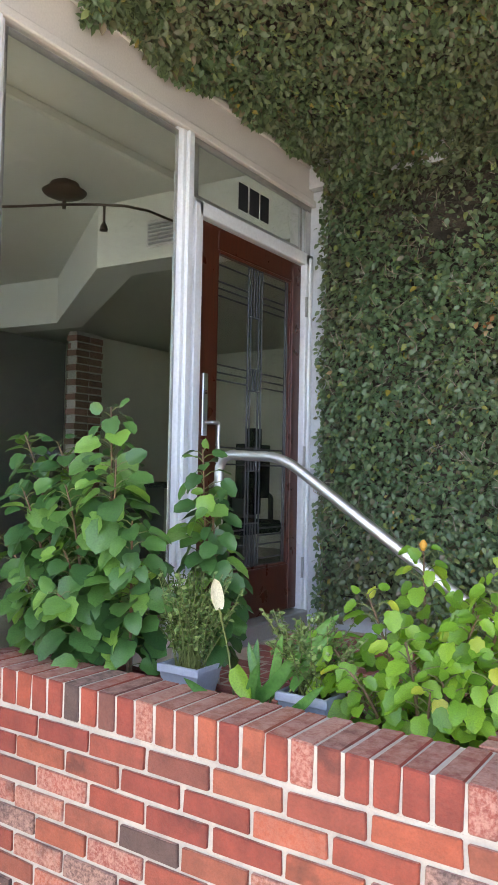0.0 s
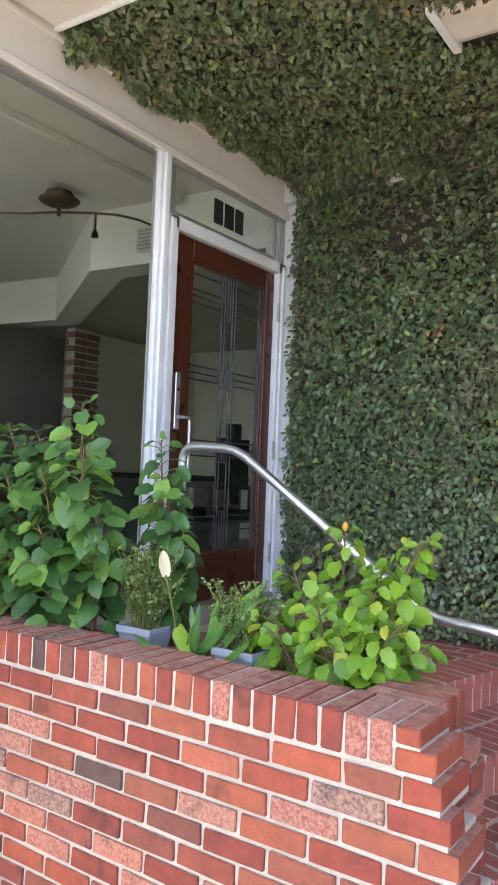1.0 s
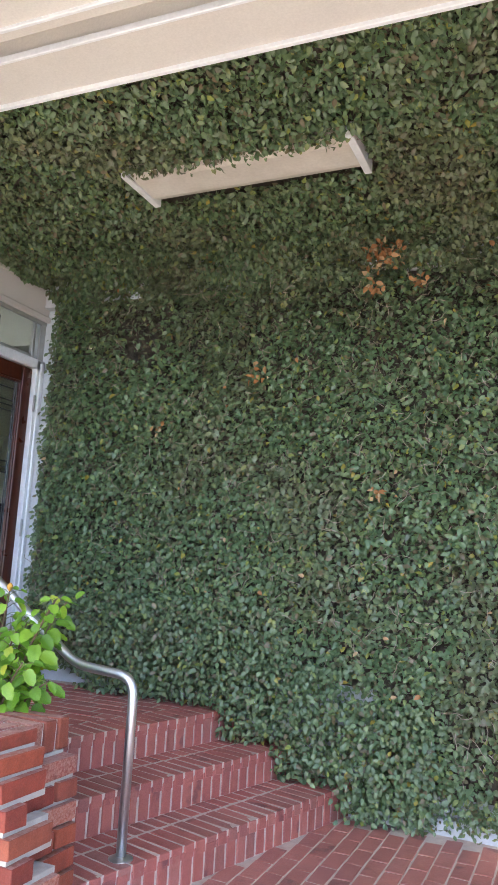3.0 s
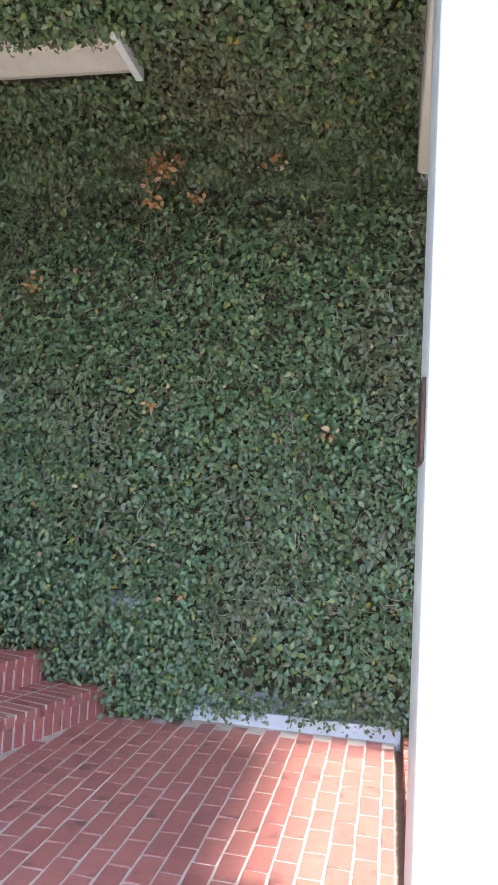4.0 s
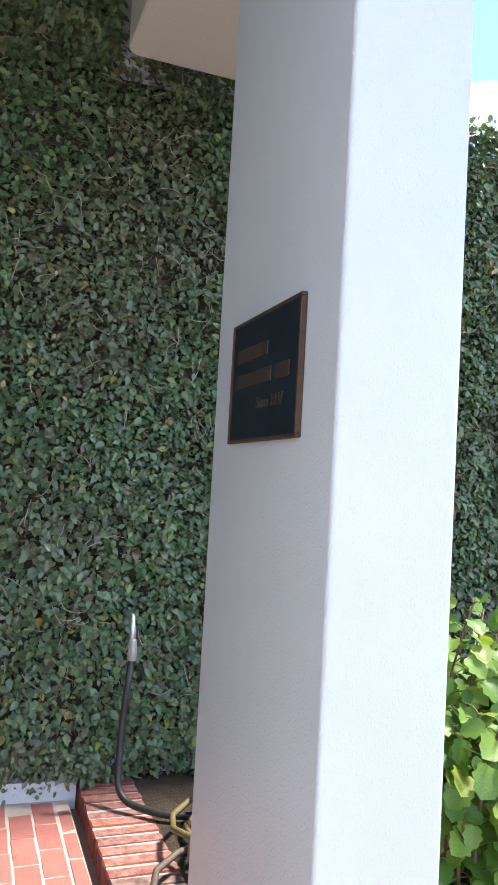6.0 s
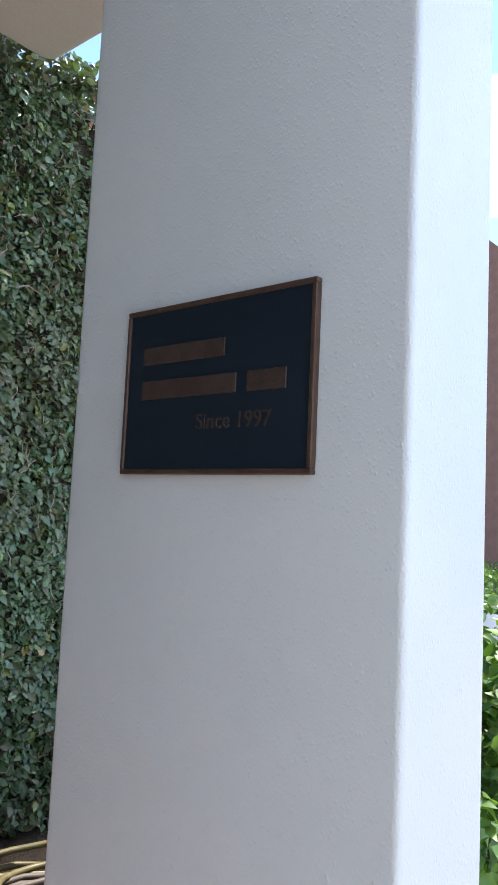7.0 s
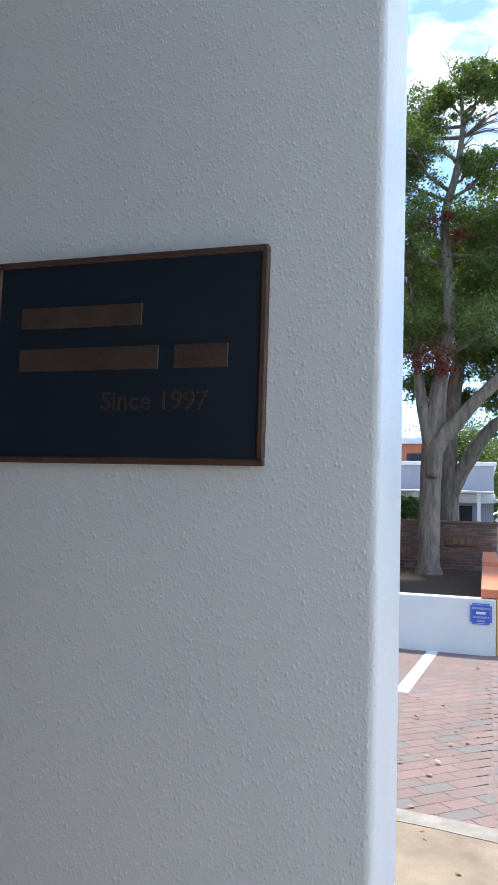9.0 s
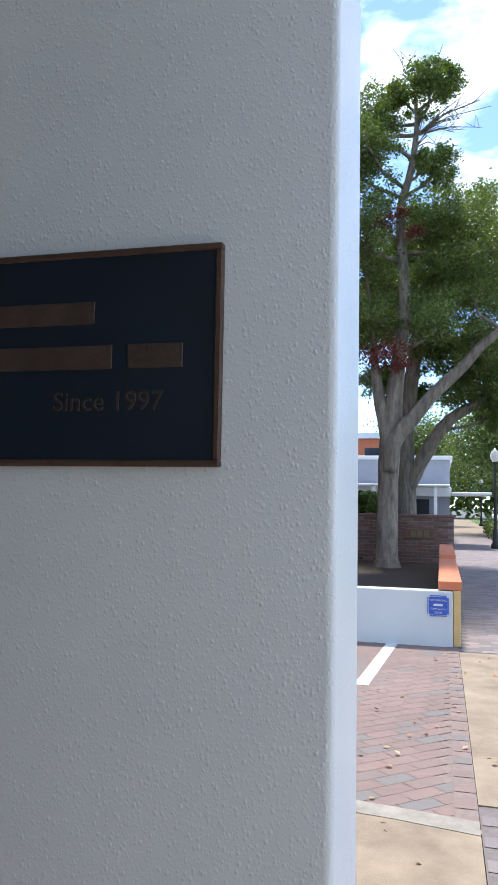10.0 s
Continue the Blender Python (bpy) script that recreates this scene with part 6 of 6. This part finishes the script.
    n = 5000
    p = np.stack([r.uniform(36, 44, n), r.uniform(-1.5, -0.1, n), g + 0.75 * r.uniform(0, 1, n) ** 0.5], 1)
    thing("hedge", fine_leaves("hedge", p, r.normal(0, 1, (n, 3)) + np.array([-0.4, 0, 0.6]), r.normal(0, 1, (n, 3)), r.uniform(0.08, 0.16, n), TREELEAF), TREELEAF, "low clipped green hedge", "hedge", kind="stuff")
    n = 7000
    p = np.stack([r.uniform(19.2, 20.6, n), r.uniform(3.45, 4.5, n), g + 1.8 * r.uniform(0, 1, n) ** 0.5], 1)
    thing("hedge", fine_leaves("hedge", p, r.normal(0, 1, (n, 3)) + np.array([-0.4, 0, 0.6]), r.normal(0, 1, (n, 3)), r.uniform(0.06, 0.12, n), TREELEAF), TREELEAF, "clipped green hedge behind the brick wall", "hedge", kind="stuff")
    # brick house with a gable, past the ivy wall
    gh = root("brick_house", (16.0, 8.2, g), "brown brick house with a gabled roof and an arched opening", "house")
    bm = bmesh.new()
    prof = [(4.6, g), (4.6, 4.0), (8.2, 7.4), (11.8, 4.0), (11.8, g)]
    for x in (15.0, 24.0):
        for y, z in prof:
            bm.verts.new((x, y, z))
    bm.verts.ensure_lookup_table()
    bm.faces.new(bm.verts[0:5])
    bm.faces.new(bm.verts[5:10][::-1])
    for i in range(5):
        j = (i + 1) % 5
        bm.faces.new((bm.verts[i], bm.verts[j], bm.verts[5 + j], bm.verts[5 + i]))
    bmesh.ops.recalc_face_normals(bm, faces=bm.faces)
    part("wall", bm, HOUSEBRICK, gh, "brown brick gable")
    bm = bmesh.new()
    for k in range(13):
        a = math.pi * k / 12
        bm.verts.new((14.97, 5.6 - 0.55 * math.cos(a), 2.6 + 0.55 * math.sin(a)))
    bm.verts.new((14.97, 6.15, 0.4))
    bm.verts.new((14.97, 5.05, 0.4))
    bm.faces.new(bm.verts[:])
    r2 = bmesh.ops.extrude_face_region(bm, geom=bm.faces[:])
    bmesh.ops.translate(bm, vec=(0.02, 0, 0), verts=[v for v in r2["geom"] if isinstance(v, bmesh.types.BMVert)])
    part("window", bm, DARKGLASS, gh, "dark arched window")
    # shrubs along that house
    n = 6000
    p = np.stack([r.uniform(11.0, 14.5, n), r.uniform(4.0, 8.5, n), g + 0.9 * r.uniform(0, 1, n) ** 0.5], 1)
    thing("low_shrubs", fine_leaves("low_shrubs", p, r.normal(0, 1, (n, 3)) + np.array([-0.4, 0, 0.8]), r.normal(0, 1, (n, 3)), r.uniform(0.05, 0.1, n), LIMELEAF2), LIMELEAF2, "low sunlit shrubs beside the parking lot", "shrubs", kind="stuff")
    n = 7000
    gx, gy = r.uniform(3.4, 4.52, n), r.uniform(2.56, 3.4, n)
    tall = 0.5 + 0.42 * np.clip((gx - 3.7) / 0.6, 0, 1) + 0.12 * wave(gx, gy, 7, 8)
    p = np.stack([gx, gy, 0.03 + tall * r.uniform(0, 1, n) ** 0.7], 1)
    thing("ground_cover", leaf_cloud("ground_cover", p, r.normal(0, 0.7, (n, 3)) + np.array([-0.3, -0.3, 1.0]), r.normal(0, 1, (n, 3)), r.uniform(0.04, 0.08, n), LIMELEAF2), LIMELEAF2, "leafy yellow-green ground cover and shrubs in the bed", "plants", kind="stuff")
    # trees
    clump_tree("oak_tree", (17.1, 3.12, g), "tall street tree with pale forked trunk and dead red sprays",
               (((3.12, -0.12, 0.235), (3.13, 0.5, 0.215), (3.12, 1.3, 0.21), (3.1, 2.1, 0.215), (3.05, 2.75, 0.215), (2.98, 3.5, 0.17), (2.87, 4.3, 0.145), (2.77, 5.4, 0.125), (2.84, 6.4, 0.11), (2.86, 7.4, 0.09), (2.66, 8.2, 0.075), (2.54, 9.2, 0.05), (2.6, 10.1, 0.025)),
                ((3.1, 2.0, 0.12), (3.13, 2.6, 0.14), (3.27, 3.3, 0.12), (3.35, 3.9, 0.1), (3.42, 4.6, 0.07), (3.5, 5.6, 0.04)),
                ((3.08, 1.9, 0.13), (2.98, 2.5, 0.17), (2.6, 2.98, 0.145), (2.13, 3.53, 0.125), (1.67, 3.96, 0.11), (1.22, 4.47, 0.09), (0.6, 4.9, 0.06))),
               ((3.33, 9.7, 0.36), (2.95, 9.95, 0.22), (2.22, 9.75, 0.3), (1.98, 10.0, 0.2), (3.41, 9.1, 0.38), (3.5, 8.4, 0.36), (2.08, 8.05, 0.26), (2.4, 8.5, 0.16), (3.4, 7.05, 0.4), (3.56, 6.3, 0.44),
                (3.16, 5.6, 0.44), (3.35, 4.9, 0.36), (2.28, 7.05, 0.42), (1.73, 7.1, 0.45), (1.2, 6.9, 0.48), (1.0, 6.2, 0.5), (1.5, 5.7, 0.46), (2.13, 4.9, 0.38), (1.44, 4.75, 0.34), (4.0, 8.1, 0.4), (4.0, 9.4, 0.36), (4.1, 6.8, 0.42), (2.3, 6.0, 0.42)),
               5200, 0.058, 21, ((3.36, 4.18, 0.2), (3.0, 4.26, 0.2), (2.86, 4.0, 0.12), (3.2, 6.97, 0.14), (2.55, 6.7, 0.1), (2.8, 7.1, 0.08)),
               ((2.6, 10.1), (2.3, 8.7), (2.0, 8.9), (1.5, 8.75)))
    clump_tree("oak_tree", (21.5, 2.9, g), "dark leaning street tree behind the brick wall",
               (((2.92, g, 0.3), (2.93, 0.9, 0.25), (2.97, 2.2, 0.24), (2.95, 3.3, 0.22), (2.8, 4.5, 0.19), (2.65, 5.6, 0.15), (2.5, 7.2, 0.09)),
                ((2.93, 1.3, 0.15), (2.8, 1.85, 0.19), (2.45, 2.55, 0.18), (1.96, 3.3, 0.16), (1.37, 3.72, 0.13), (0.5, 4.1, 0.1), (-0.5, 4.6, 0.06))),
               ((2.44, 7.9, 0.6), (1.64, 7.9, 0.6), (0.86, 7.8, 0.65), (2.65, 7.0, 0.65), (1.85, 6.9, 0.65), (0.96, 6.7, 0.65), (3.16, 6.2, 0.56), (2.35, 5.35, 0.5), (1.56, 5.1, 0.55), (0.78, 5.1, 0.6),
                (1.66, 4.3, 0.42), (0.98, 4.2, 0.46), (0.75, 3.6, 0.3), (3.67, 4.7, 0.4), (2.65, 4.2, 0.25), (0.1, 6.1, 0.8), (0.0, 4.6, 0.6), (3.26, 7.3, 0.56), (3.8, 6.8, 0.5), (-0.8, 5.2, 0.7), (3.9, 5.8, 0.5)),
               4600, 0.075, 33)
    for k, (x, y, s) in enumerate(((46, -2.2, 5), (60, 3.0, 6), (75, -6, 7), (80, 6, 7), (50, -9, 7))):
        tree("street_tree", (x, y, g), "leafy street tree further down the street",
             (((x, y, g), (x, y, 1.2), (x, y + 0.2, 2.6), 0.22),), 24000, 90 + k, (1.3, 1.3, 1.0), 0.17)


HOUSEBRICK = plain("brown brick facade", (0.16, 0.085, 0.06), (0.21, 0.11, 0.08), 0.9, 6, 0.4, 14)
LIMELEAF2 = leaf_material("sunlit shrub leaf", ((0.0, (0.05, 0.12, 0.02)), (0.6, (0.11, 0.21, 0.035)), (1.0, (0.2, 0.3, 0.06))), 0.45, 0.25)
street()

# ---- pieces ----
planter()
steps()
pavers()
side_edge()
